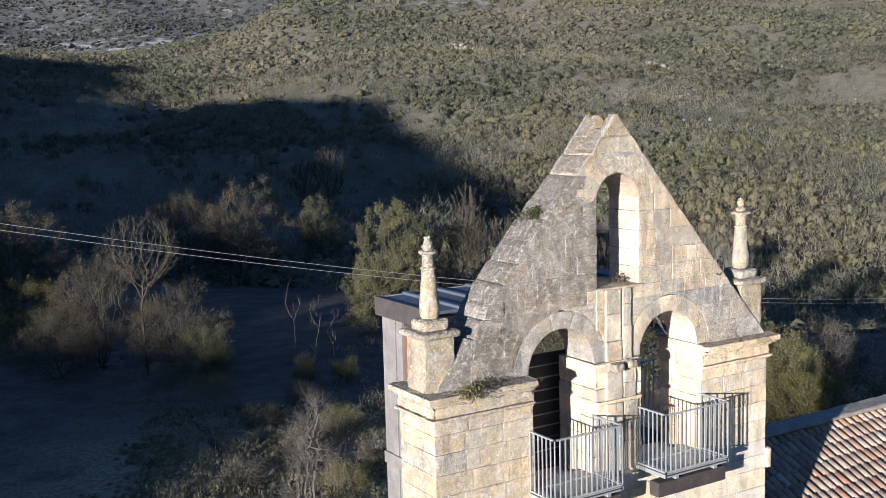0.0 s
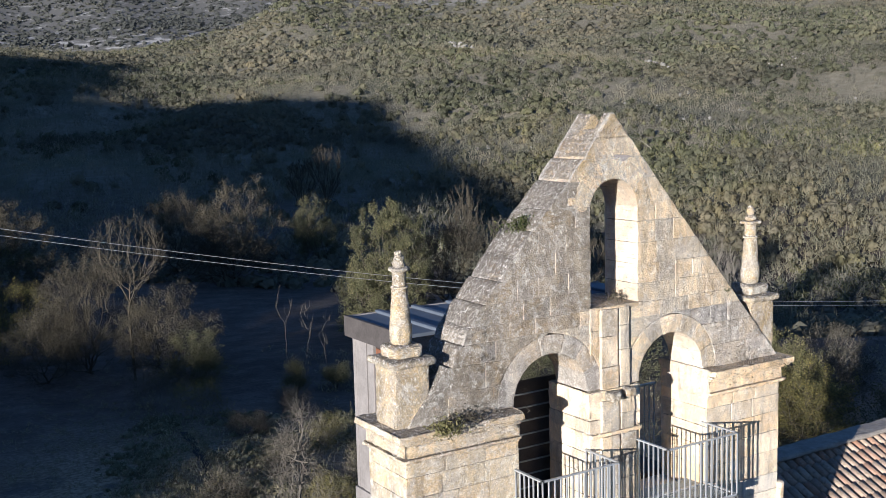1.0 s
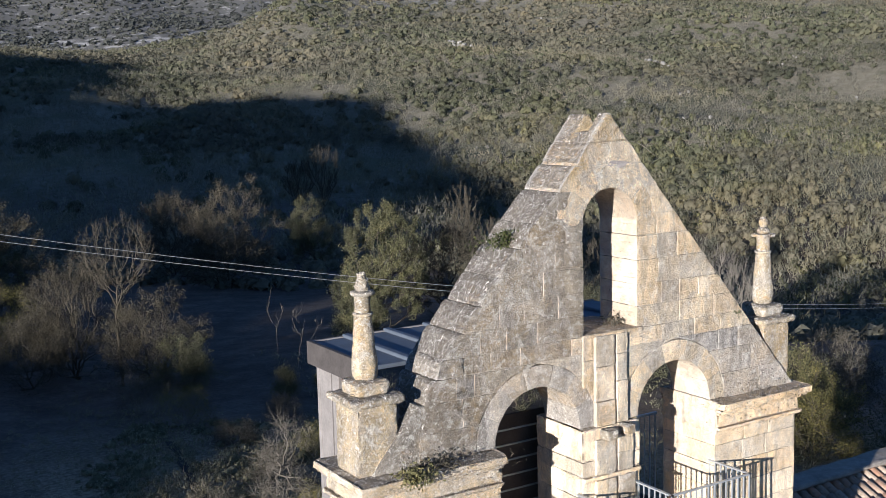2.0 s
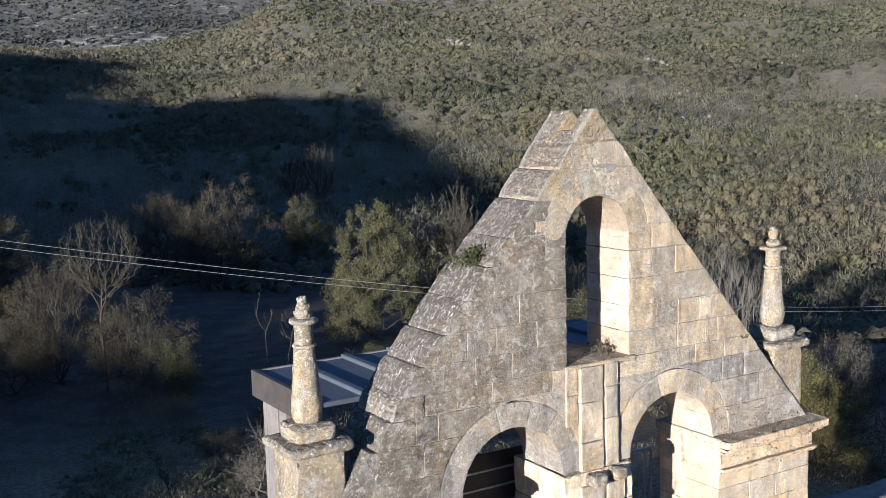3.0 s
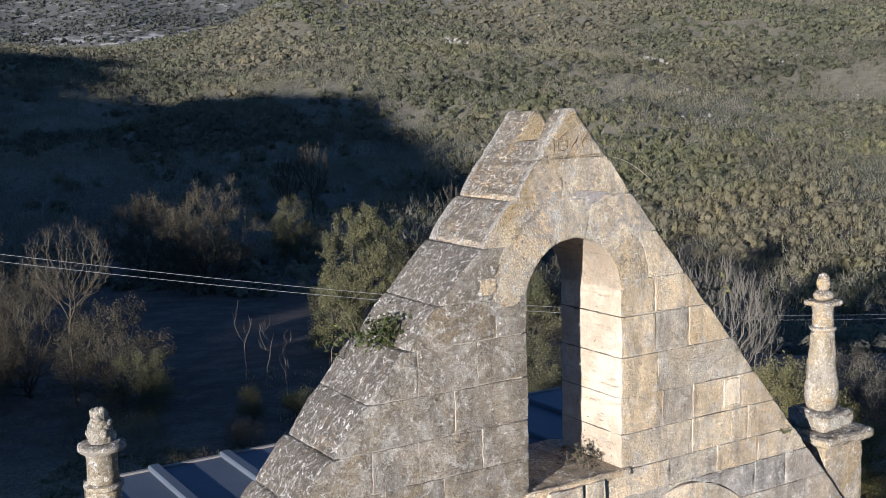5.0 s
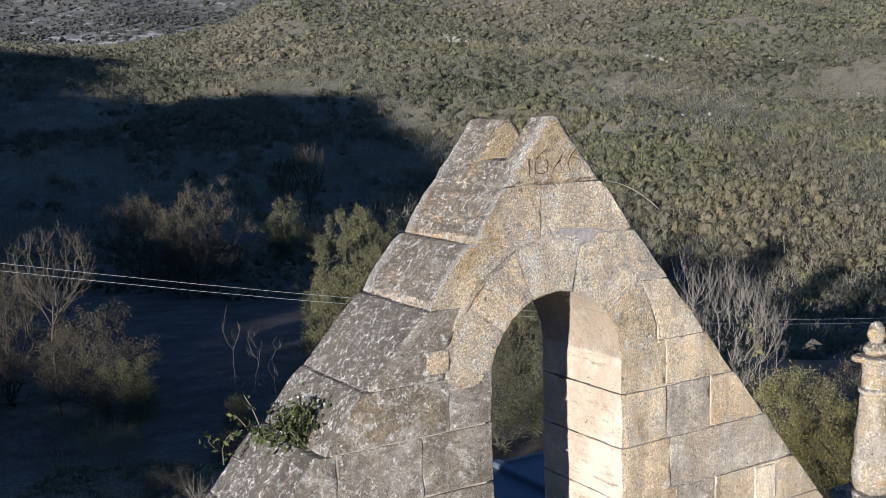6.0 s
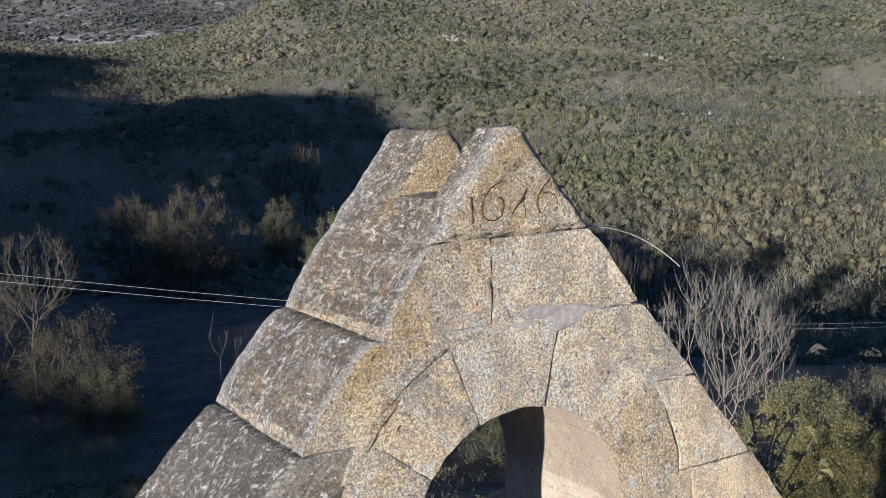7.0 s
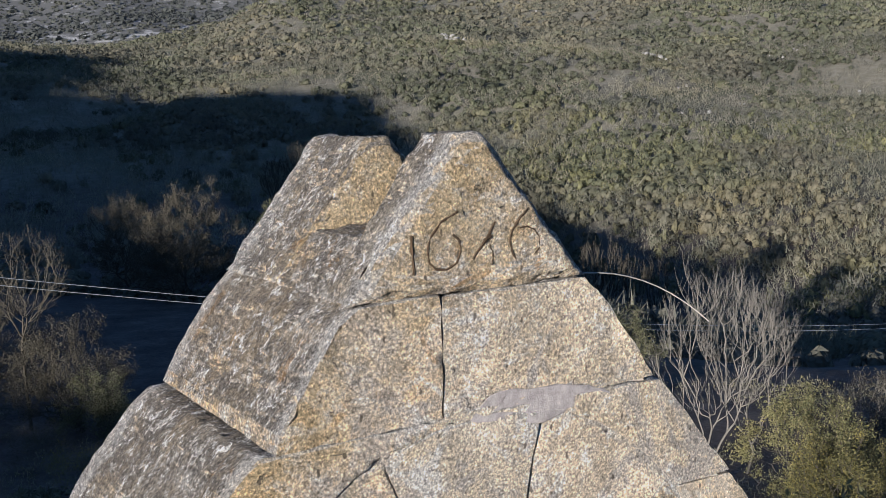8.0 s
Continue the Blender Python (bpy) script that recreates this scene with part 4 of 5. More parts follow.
LEAF_AUTUMN = foliage("turning_leaves", (0.09, 0.085, 0.035), (0.17, 0.155, 0.06), (0.30, 0.25, 0.075))
LEAF_BROWN = foliage("dry_leaves", (0.06, 0.054, 0.038), (0.097, 0.086, 0.06), (0.145, 0.128, 0.087))
# woods: narrow tones with raised darks put distance haze into the leaf colour
WOODS_GREEN = foliage("woods_green", (0.136, 0.142, 0.087), (0.153, 0.157, 0.097), (0.169, 0.172, 0.106), 0.02, (0.202, 0.185, 0.133))
WOODS_BROWN = foliage("woods_brown", (0.223, 0.207, 0.155), (0.246, 0.230, 0.171), (0.270, 0.253, 0.190), 0.02, (0.198, 0.192, 0.136))
WOODS_YELLOW = foliage("woods_yellow", (0.207, 0.206, 0.107), (0.231, 0.229, 0.119), (0.255, 0.249, 0.133), 0.02, (0.202, 0.183, 0.120))
SCRUB = foliage("grey_scrub", (0.075, 0.08, 0.07), (0.10, 0.105, 0.092), (0.125, 0.13, 0.114), 0.02)
BARK = simple("grey_bark", (0.10, 0.086, 0.066), 0.95, vary=0.35, scale=5)
# bark copy with the sun's brightness added to its colour
SUNLIT_TWIG = simple("sunlit_twigs", (0.14, 0.126, 0.104), 0.95, vary=0.3, scale=5)
LEAF_SUNNY = foliage("sunny_leaves", (0.16, 0.155, 0.072), (0.245, 0.23, 0.10), (0.35, 0.305, 0.14))
DRYGRASS = foliage("dry_tussock", (0.15, 0.14, 0.08), (0.26, 0.235, 0.14), (0.40, 0.36, 0.24), 0.2)
GREYTWIG = simple("grey_twigs", (0.10, 0.089, 0.073), 0.95, vary=0.3, scale=5)
PALEBARK = simple("pale_bark", (0.064, 0.055, 0.040), 0.95, vary=0.3, scale=5)


def place(u, w):
    p = HOME + HEAD * u + SIDE * w
    return p.x, p.y, float(ground(p.x, p.y))


def tubes(segs, sides=4):
    """One mesh from tapered segments: start, end, radius at each."""
    vs, fs = [], []
    for a, b, ra, rb in segs:
        d = (b - a).normalized()
        e = d.orthogonal().normalized()
        f = d.cross(e)
        k = len(vs)
        n = sides if ra > 0.03 else 3
        for c, r in ((a, ra), (b, rb)):
            for i in range(n):
                t = 2 * math.pi * i / n
                vs.append(tuple(c + (e * math.cos(t) + f * math.sin(t)) * r))
        fs += [(k + i, k + (i + 1) % n, k + n + (i + 1) % n, k + n + i) for i in range(n)]
    return vs, fs


def leaf_cards(points, size, rng, per=1, spread=0.3, plain=False):
    """Small bent leaves or clumps scattered round points."""
    pts = np.repeat(np.array(points, float), per, axis=0)
    k = len(pts)
    c = pts + rng.normal(0, spread, (k, 3))
    a = rng.normal(0, 1, (k, 3))
    a /= np.linalg.norm(a, axis=1)[:, None]
    b = rng.normal(0, 1, (k, 3))
    b -= (a * b).sum(1)[:, None] * a
    b /= np.linalg.norm(b, axis=1)[:, None]
    s = size * rng.uniform(0.6, 1.3, (k, 1))
    n = np.cross(a, b)
    if plain:
        v = np.stack([c - a * s, c + a * s * 0.6 - b * s * 0.6, c + a * s * 0.6 + b * s * 0.6], 1).reshape(-1, 3)
        return v.tolist(), np.arange(3 * k).reshape(-1, 3).tolist()
    v = np.stack([c - a * s, c - b * s * 0.5 + n * s * 0.12, c + a * s, c + b * s * 0.5 + n * s * 0.12], 1).reshape(-1, 3)
    f = np.arange(4 * k).reshape(-1, 4)
    return v.tolist(), f.tolist()


def skeleton(rng, height, width, base, goals, lobes, alpha, lean, fan):
    """Limbs that reach from a trunk to goals spread through a lumpy crown: rows of start, end, share of twigs, and the limb ends."""
    low = base * height
    mid = low + (height - low) * (0.36 if not fan else 0.62)
    axes = np.array([width / 2, width / 2, height - mid])
    d = rng.normal(0, 1, (lobes, 3))
    d /= np.linalg.norm(d, axis=1)[:, None]
    d[:, 2] = np.where(d[:, 2] < 0, d[:, 2] * min(1.0, (mid - low) / (height - mid)), d[:, 2])
    heads = d * axes * rng.uniform(0.45, 0.68, (lobes, 1))
    size = width * rng.uniform(0.13, 0.23, lobes)
    own = rng.integers(0, lobes, goals)
    e = rng.normal(0, 1, (goals, 3))
    e /= np.linalg.norm(e, axis=1)[:, None]
    pts = heads[own] + e * (size[own] * rng.uniform(0.35, 1.0, goals) ** 0.5)[:, None]
    over = np.linalg.norm(pts / axes, axis=1)
    pts = pts / np.maximum(1.0, over * 0.97)[:, None] + [0, 0, mid]
    if fan:
        shell = (pts - [0, 0, mid]) / np.maximum(0.2, np.linalg.norm((pts - [0, 0, mid]) / axes, axis=1))[:, None]
        pts = shell * rng.uniform(0.7, 1.0, (goals, 1)) + [0, 0, mid]
        pts[:, 2] = np.maximum(pts[:, 2], low + 0.55 * np.hypot(pts[:, 0], pts[:, 1]))
    pts[:, 2] = np.clip(pts[:, 2], 0.03 * height, None)
    top = np.array([lean * width * rng.normal(), lean * width * rng.normal(), max(low, 0.05)])
    nodes = [top * k for k in np.linspace(0, 1, 5)]
    parent = [-1, 0, 1, 2, 3]
    far = [float(np.linalg.norm(n)) for n in nodes]
    ends = []
    stub = 4
    for p in pts[np.argsort(np.linalg.norm(pts - top, axis=1))]:
        known = np.array(nodes)
        cost = np.linalg.norm(known - p, axis=1) + alpha * np.array(far) + 0.9 * np.maximum(0, known[:, 2] - p[2])
        cost[:stub - 1] += height * 0.1
        k = int(np.argmin(cost))
        a = known[k]
        span = float(np.linalg.norm(p - a))
        steps = max(1, min(5, int(span / 0.55) + 1))
        for n in range(1, steps + 1):
            f = n / steps
            q = a + (p - a) * f + rng.normal(0, 0.035 * span, 3) * (n < steps) + [0, 0, -0.10 * span * math.sin(math.pi * f)]
            nodes.append(q)
            parent.append(k)
            far.append(far[k] + float(np.linalg.norm(q - nodes[k])))
            k = len(nodes) - 1
        ends.append(k)
    share = np.zeros(len(nodes))
    share[ends] = 1
    for k in range(len(nodes) - 1, 0, -1):
        share[parent[k]] += share[k]
    return np.array(nodes), parent, share, ends


def tree(name, label, at, height, width, seed, leaf=None, leaves=0, leaf_size=0.1, bark=None, base=0.16, goals=170, lobes=11, alpha=0.45, twigs=4, twig=0.75, thin=0.011, thick=1.0, lean=0.03, fan=False, rise=0.35, clumps=0.17):
    """A trunk with limbs through an uneven crown, twigs at their ends, and leaves in clumps round the twigs where it has them."""
    rng = np.random.default_rng(seed)
    nodes, parent, share, ends = skeleton(rng, height, width, base, goals, lobes, alpha, lean, fan)
    r0 = (0.025 + height * 0.010) * thick
    size = lambda k: max(thin, r0 * (share[k] / share[0]) ** 0.42)
    segs = [(Vector(nodes[p]), Vector(nodes[k]), size(p) if p else r0 * 1.2, size(k)) for k, p in enumerate(parent) if p >= 0]
    segs.append((Vector((0, 0, -0.5)), Vector((0, 0, 0.02)), r0 * 1.35, r0 * 1.2))
    outer = np.nonzero((share > 0) & (share <= 4) & (np.arange(len(nodes)) > 5))[0]
    tips = []
    heart = np.array([0, 0, height * (base + (0.15 if not fan else -0.1))])
    for k in outer:
        for _ in range(twigs if share[k] == 1 else twigs // 2 if not leaf else twigs // 3):
            way = nodes[k] - heart
            way = way / (np.linalg.norm(way) + 1e-6) + rng.normal(0, 0.5, 3) + [0, 0, rise]
            way /= np.linalg.norm(way)
            long = twig * rng.uniform(0.5, 1.2)
            a = nodes[k]
            b = a + way * long * 0.5
            c = b + (way + rng.normal(0, 0.3, 3)) * long * 0.5
            segs += [(Vector(a), Vector(b), thin, thin * 0.8), (Vector(b), Vector(c), thin * 0.8, thin * 0.45)] if not leaf else [(Vector(a), Vector(c), thin, thin * 0.4)]
            tips += [b, c, a + (c - a) * 0.75]
    top = empty(name, at)
    tagged(top, label, "tree" if "tree" in name else "bush")
    vs, fs = tubes(segs, 5)
    piece("trunk", mesh_of("trunk", vs, fs, bark or BARK), top)
    if leaf and leaves:
        tips = np.array(tips)
        full = rng.uniform(0.15, 1.0, len(tips)) ** 1.5
        pick = tips[rng.choice(len(tips), leaves, p=full / full.sum())]
        pick = pick + rng.normal(0, clumps, pick.shape)
        pick = pick[pick[:, 2] > 0.05]
        vs, fs = leaf_cards(pick, leaf_size, rng, 1, leaf_size * 0.5, True)
        piece("crown", mesh_of("crown", vs, fs, leaf), top)
    return top


# trees of the valley
tree("bare_tree", "leafless fan-shaped tree with a round head of pale twigs", place(75.5, -21.4), 11.7, 5.4, 1, bark=PALEBARK, base=0.42, goals=320, lobes=200, alpha=0.7, twigs=4, twig=0.5, fan=True, rise=0.15, thin=0.006, thick=0.65)
tree("tree", "round half-bare tree with thin brownish leaves", place(78, -25.2), 10.2, 7.8, 2, LEAF_BROWN, 26000, 0.05, bark=PALEBARK, base=0.02, goals=420, lobes=34, alpha=0.6, twigs=6, thin=0.010)
tree("tree", "round tree with thin dull brown leaves", place(75.5, -19.0), 7.0, 7.2, 3, LEAF_BROWN, 17000, 0.06, bark=PALEBARK, base=0.03, goals=330, lobes=30, twigs=5, thin=0.009)
tree("tree", "low brownish tree below a fan-shaped tree", place(75, -27.5), 5.4, 6.4, 34, LEAF_BROWN, 15000, 0.05, bark=PALEBARK, base=0.02, goals=220, lobes=20, twigs=5, thin=0.009)
tree("tree", "dull green tree at the edge of the meadow", place(73, -16.9), 3.4, 4.2, 33, LEAF_OLIVE, 14000, 0.055, base=0.02, goals=170, lobes=16)
tree("tree", "brownish tree with a few lit yellow leaves", place(96, -38), 12.5, 11, 4, LEAF_BROWN, 28000, 0.07, bark=PALEBARK, base=0.02, goals=330, lobes=30, twigs=5)
tree("tree", "tall dark tree beyond the meadow", place(104, -43), 11.0, 11, 44, LEAF_OAK, 26000, 0.08, base=0.03, goals=300, lobes=28)
tree("tree", "low tree with brown and yellow leaves", place(84, -34), 6.0, 9, 45, LEAF_AUTUMN, 18000, 0.065, base=0.02, goals=240, lobes=22)
tree("tree", "broad half-bare tree with a round brown crown", place(126, -24), 13.0, 13.5, 5, LEAF_BROWN, 22000, 0.08, base=0.03, goals=460, lobes=40, alpha=0.6, twigs=6, twig=1.0, bark=PALEBARK, thin=0.016)
tree("tree", "half-bare brown tree beside a broad crown", place(134, -32), 12.0, 11, 6, LEAF_BROWN, 13000, 0.08, base=0.03, goals=330, lobes=28, twigs=6, twig=1.0, bark=PALEBARK, thin=0.016)
tree("tree", "small rounded green tree", place(145, -16.0), 10.8, 9.0, 7, LEAF_OLIVE, 22000, 0.075, bark=PALEBARK, base=0.02, goals=280, lobes=26, twigs=5)
tree("tree", "large leafy yellow-green tree catching the sun", place(93, -4.7), 13.0, 9.0, 8, LEAF_YELLOW, 42000, 0.072, bark=PALEBARK, base=0.03, goals=460, lobes=50, rise=0.8, twigs=5, clumps=0.11)
tree("tree", "small leafy tree beside a larger one", place(90, -6.4), 6.0, 4.8, 48, LEAF_YELLOW, 15000, 0.065, base=0.02, goals=170, lobes=18)
tree("tree", "brown-leaved tree behind a green one", place(100, 1.0), 10.0, 9.0, 9, LEAF_BROWN, 18000, 0.07, base=0.03, goals=330, lobes=30, twigs=6, bark=PALEBARK, thin=0.012)
tree("bare_tree", "slender leafless tree with upright twigs", place(148, 2.8), 11.5, 6.0, 10, bark=PALEBARK, base=0.12, goals=150, lobes=24, alpha=0.9, fan=True, rise=0.9, thin=0.015)
tree("bare_tree", "slender leafless tree with fine twigs", place(146, 7.2), 8.6, 5.8, 12, bark=PALEBARK, base=0.12, goals=140, lobes=24, alpha=0.8, fan=True, rise=0.8, thin=0.015)
tree("bare_tree", "pale leafless tree standing in the valley shadow", place(210, -22), 14, 7, 46, bark=PALEBARK, base=0.12, goals=140, lobes=24, alpha=0.9, fan=True, rise=0.9, thin=0.02)
tree("bare_tree", "pale leafless tree in the shaded valley", place(214, -27), 11, 7, 47, bark=PALEBARK, base=0.12, goals=140, lobes=24, alpha=0.9, fan=True, rise=0.9, thin=0.02)
for i, (u, w, h) in enumerate(((166, 24, 11), (164, 26.5, 12.5), (165, 29.5, 11.5), (168, 33, 10.5))):
    tree("bare_tree", "slender pale leafless tree at the foot of the hill", place(u, w), h, 4.4, 80 + i, bark=PALEBARK, base=0.12, goals=90, lobes=16, alpha=0.9, fan=True, rise=1.0, thin=0.016)
tree("bare_tree", "gnarled pale leafless tree with drooping twigs", place(43, -5.7), 6.1, 1.9, 213, bark=GREYTWIG, base=0.22, goals=170, lobes=20, alpha=0.25, twigs=7, twig=0.7, rise=-0.55, thin=0.006, lean=0.10, thick=0.8)
tree("bare_tree", "dead leaning grey shrub tree", place(40, -5.9), 3.8, 1.8, 214, bark=GREYTWIG, base=0.12, goals=130, lobes=16, alpha=0.25, twigs=7, twig=0.6, rise=-0.4, thin=0.006, lean=0.12, thick=0.8)
for i, (u, w, h) in enumerate(((77.7, -11.2, 5.8), (73.6, -9.2, 5.4), (72.6, -7.8, 4.6))):
    tree("bare_tree", "thin leafless sapling in the meadow", place(u, w), h, 1.2, 20 + i, bark=GREYTWIG, base=0.3, goals=14, lobes=8, alpha=0.5, twigs=2, twig=0.5, thick=0.14, fan=True, rise=1.0, thin=0.005)
for i, (u, w) in enumerate(((68.6, -9.4), (70.4, -6.9), (78, -3.8))):
    tree("bush", "small green bush below thin saplings", place(u, w), 2.1, 1.5, 26 + i, LEAF_OLIVE, 5000, 0.045, bark=PALEBARK, base=0.01, goals=80, lobes=12, twig=0.4, thin=0.008)
tree("bare_tree", "leafless tree with many fine pale upright stems", place(59.5, 13.9), 10.0, 5.6, 15, bark=SUNLIT_TWIG, base=0.16, goals=150, lobes=40, alpha=0.75, twigs=4, twig=0.9, thick=0.6, fan=True, rise=1.1, thin=0.007)
tree("bare_tree", "leafless tree with upright branches", place(63, 16.4), 9.0, 4.6, 16, bark=SUNLIT_TWIG, base=0.12, goals=100, lobes=26, alpha=0.8, twigs=4, twig=0.9, thick=0.5, fan=True, rise=1.2, thin=0.007)
tree("bush", "yellow-green bush in low sunlight", place(57, 17.2), 5.2, 6.0, 17, LEAF_SUNNY, 30000, 0.05, bark=PALEBARK, base=0.02, goals=320, lobes=34, twigs=5, clumps=0.10, thin=0.008)
tree("bush", "brown bush with tangled twigs", place(61, 21.4), 5.4, 5.6, 18, LEAF_BROWN, 18000, 0.045, bark=SUNLIT_TWIG, base=0.02, goals=300, lobes=28, twigs=6, thin=0.008)
tree("bush", "yellow-green shrub beside a bare tree", place(53, 17.6), 4.2, 5.4, 71, LEAF_AUTUMN, 22000, 0.045, bark=PALEBARK, base=0.02, goals=260, lobes=26, twigs=5, clumps=0.10, thin=0.008)
tree("bush", "dark green bush at the foot of the wall", place(51, 21.2), 2.6, 4.8, 19, LEAF_OAK, 14000, 0.045, base=0.01, goals=180, lobes=20)
tree("tree", "bushy olive tree beyond the stair landing", place(66, 4.6), 6.0, 6.8, 90, LEAF_OLIVE, 26000, 0.05, bark=PALEBARK, base=0.02, goals=280, lobes=28)
tree("tree", "leafy olive tree beyond the church", place(84, 6.4), 7.5, 7.2, 91, LEAF_YELLOW, 22000, 0.06, bark=PALEBARK, base=0.02, goals=260, lobes=26)
tree("tree", "bushy green tree behind the arches", place(70, 11.0), 7.5, 7.2, 30, LEAF_OLIVE, 22000, 0.06, bark=PALEBARK, base=0.02, goals=260, lobes=26)
tree("tree", "bare brown tree behind the gable", place(88, 9.0), 8.5, 8.0, 31, LEAF_BROWN, 14000, 0.06, bark=PALEBARK, base=0.02, goals=260, lobes=26, twigs=6)
for i, (u, w, h, d) in enumerate(((62, -14.0, 2.2, 3.6), (58, -10.5, 0.8, 2.2), (64, -9.0, 0.9, 1.9), (55, -6.0, 1.5, 2.4), (66, -17.5, 2.4, 3.6), (50, -3.4, 1.6, 2.4), (46, -5.0, 1.5, 2.4), (47, -9.5, 1.3, 2.6), (51, -7.5, 1.2, 2.4))):
    tree("bush", "low tangled brown shrub on the slope", place(u, w), h, d, 60 + i, LEAF_BROWN if i % 3 else LEAF_AUTUMN, 4500, 0.035, bark=SUNLIT_TWIG, base=0.01, goals=130, lobes=14, twigs=6, twig=0.4, thin=0.006)


# woods on the hillsides, too many to count
def clump(rng, k, wide, tall, grain=0.2):
    """A shaggy crown of k small leaves that lie roughly along it, round a hidden core."""
    d = rng.normal(0, 1, (k, 3))
    d /= np.linalg.norm(d, axis=1)[:, None]
    d[:, 2] = np.abs(d[:, 2]) * 1.05 - 0.12
    lump = 0.78 + 0.22 * np.sin(d[:, :1] * 5 + rng.uniform(0, 6)) * np.sin(d[:, 1:2] * 5 + rng.uniform(0, 6))
    c = d * lump * rng.uniform(0.88, 1.05, (k, 1)) * [wide, wide, tall]
    n = d + rng.normal(0, 0.13, (k, 3))
    n /= np.linalg.norm(n, axis=1)[:, None]
    a = np.cross(n, rng.normal(0, 1, (k, 3)))
    a /= np.linalg.norm(a, axis=1)[:, None]
    b = np.cross(n, a)
    s = rng.uniform(0.75, 1.45, (k, 1)) * grain
    v = np.stack([c + a * s, c + b * s, c - (a + b) * s * 0.7], 1).reshape(-1, 3)
    core = np.array([[1, 0, 0.3], [0, 1, 0.3], [-1, 0, 0.3], [0, -1, 0.3], [0, 0, 1.0], [0, 0, -0.6]]) * [wide * 0.62, wide * 0.62, tall * 0.7]
    f = np.arange(3 * k).reshape(-1, 3)
    g = np.array([[0, 1, 4], [1, 2, 4], [2, 3, 4], [3, 0, 4], [1, 0, 5], [2, 1, 5], [3, 2, 5], [0, 3, 5]]) + 3 * k
    return np.concatenate([v, core]), np.concatenate([f, g])


def thicket(rng, k, wide, tall):
    """Leafless stems and twigs: k slivers that rise and fan out."""
    a = rng.uniform(0, 2 * math.pi, k)
    r = wide * np.sqrt(rng.uniform(0, 1, k))
    z = tall * rng.uniform(-0.1, 0.75, k)
    c = np.stack([r * np.cos(a), r * np.sin(a), z], -1)
    up = np.stack([np.cos(a) * 0.35, np.sin(a) * 0.35, np.ones(k)], -1) + rng.normal(0, 0.25, (k, 3))
    up *= (tall * rng.uniform(0.2, 0.42, k) / np.linalg.norm(up, axis=1))[:, None]
    s = np.cross(up, rng.normal(0, 1, (k, 3)))
    s *= (rng.uniform(0.025, 0.06, k) / np.linalg.norm(s, axis=1))[:, None]
    v = np.stack([c - s, c + s, c + up], 1).reshape(-1, 3)
    lv, lf = clump(rng, k // 2, wide, tall * 0.62, 0.12)
    lv[:, 2] += tall * 0.25
    lf = lf[: k // 2]
    return np.concatenate([v, lv]), np.concatenate([np.arange(3 * k).reshape(-1, 3), lf + 3 * k])


def woods(name, label, spots, sizes, kinds, material, seed):
    """One mesh of many crowns at given places, each turned and sized."""
    rng = np.random.default_rng(seed)
    pick = rng.integers(0, len(kinds), len(spots))
    vs, fs, base = [], [], 0
    for n, (v, f) in enumerate(kinds):
        idx = np.nonzero(pick == n)[0]
        t = rng.uniform(0, 2 * math.pi, len(idx))
        c, s = np.cos(t)[:, None], np.sin(t)[:, None]
        k = sizes[idx][:, None]
        x = (v[None, :, 0] * c - v[None, :, 1] * s) * k
        y = (v[None, :, 0] * s + v[None, :, 1] * c) * k
        z = v[None, :, 2] * k * rng.uniform(0.8, 1.25, (len(idx), 1))
        p = np.stack([x, y, z], -1) + spots[idx][:, None, :]
        vs.append(p.reshape(-1, 3))
        fs.append((f[None] + (np.arange(len(idx)) * len(v))[:, None, None] + base).reshape(-1, 3))
        base += len(idx) * len(v)
    vs, fs = np.concatenate(vs), np.concatenate(fs)
    me = bpy.data.meshes.new(name)
    me.vertices.add(len(vs))
    me.vertices.foreach_set("co", vs.ravel())
    me.loops.add(fs.size)
    me.loops.foreach_set("vertex_index", fs.ravel())
    me.polygons.add(len(fs))
    me.polygons.foreach_set("loop_start", np.arange(len(fs)) * 3)
    me.update(calc_edges=True)
    me.materials.append(material)
    tagged(new(name, me), label, "woods", kind="stuff")


def scatter(rng, count, u0, u1, spread, power=1.0):
    u = u0 + (u1 - u0) * rng.uniform(0, 1, count) ** power
    w = rng.uniform(-1, 1, count) * (spread * u + 12)
    x = HOME.x + HEAD.x * u + SIDE.x * w
    y = HOME.y + HEAD.y * u + SIDE.y * w
    return np.stack([x, y, ground(x, y)], -1), u, w


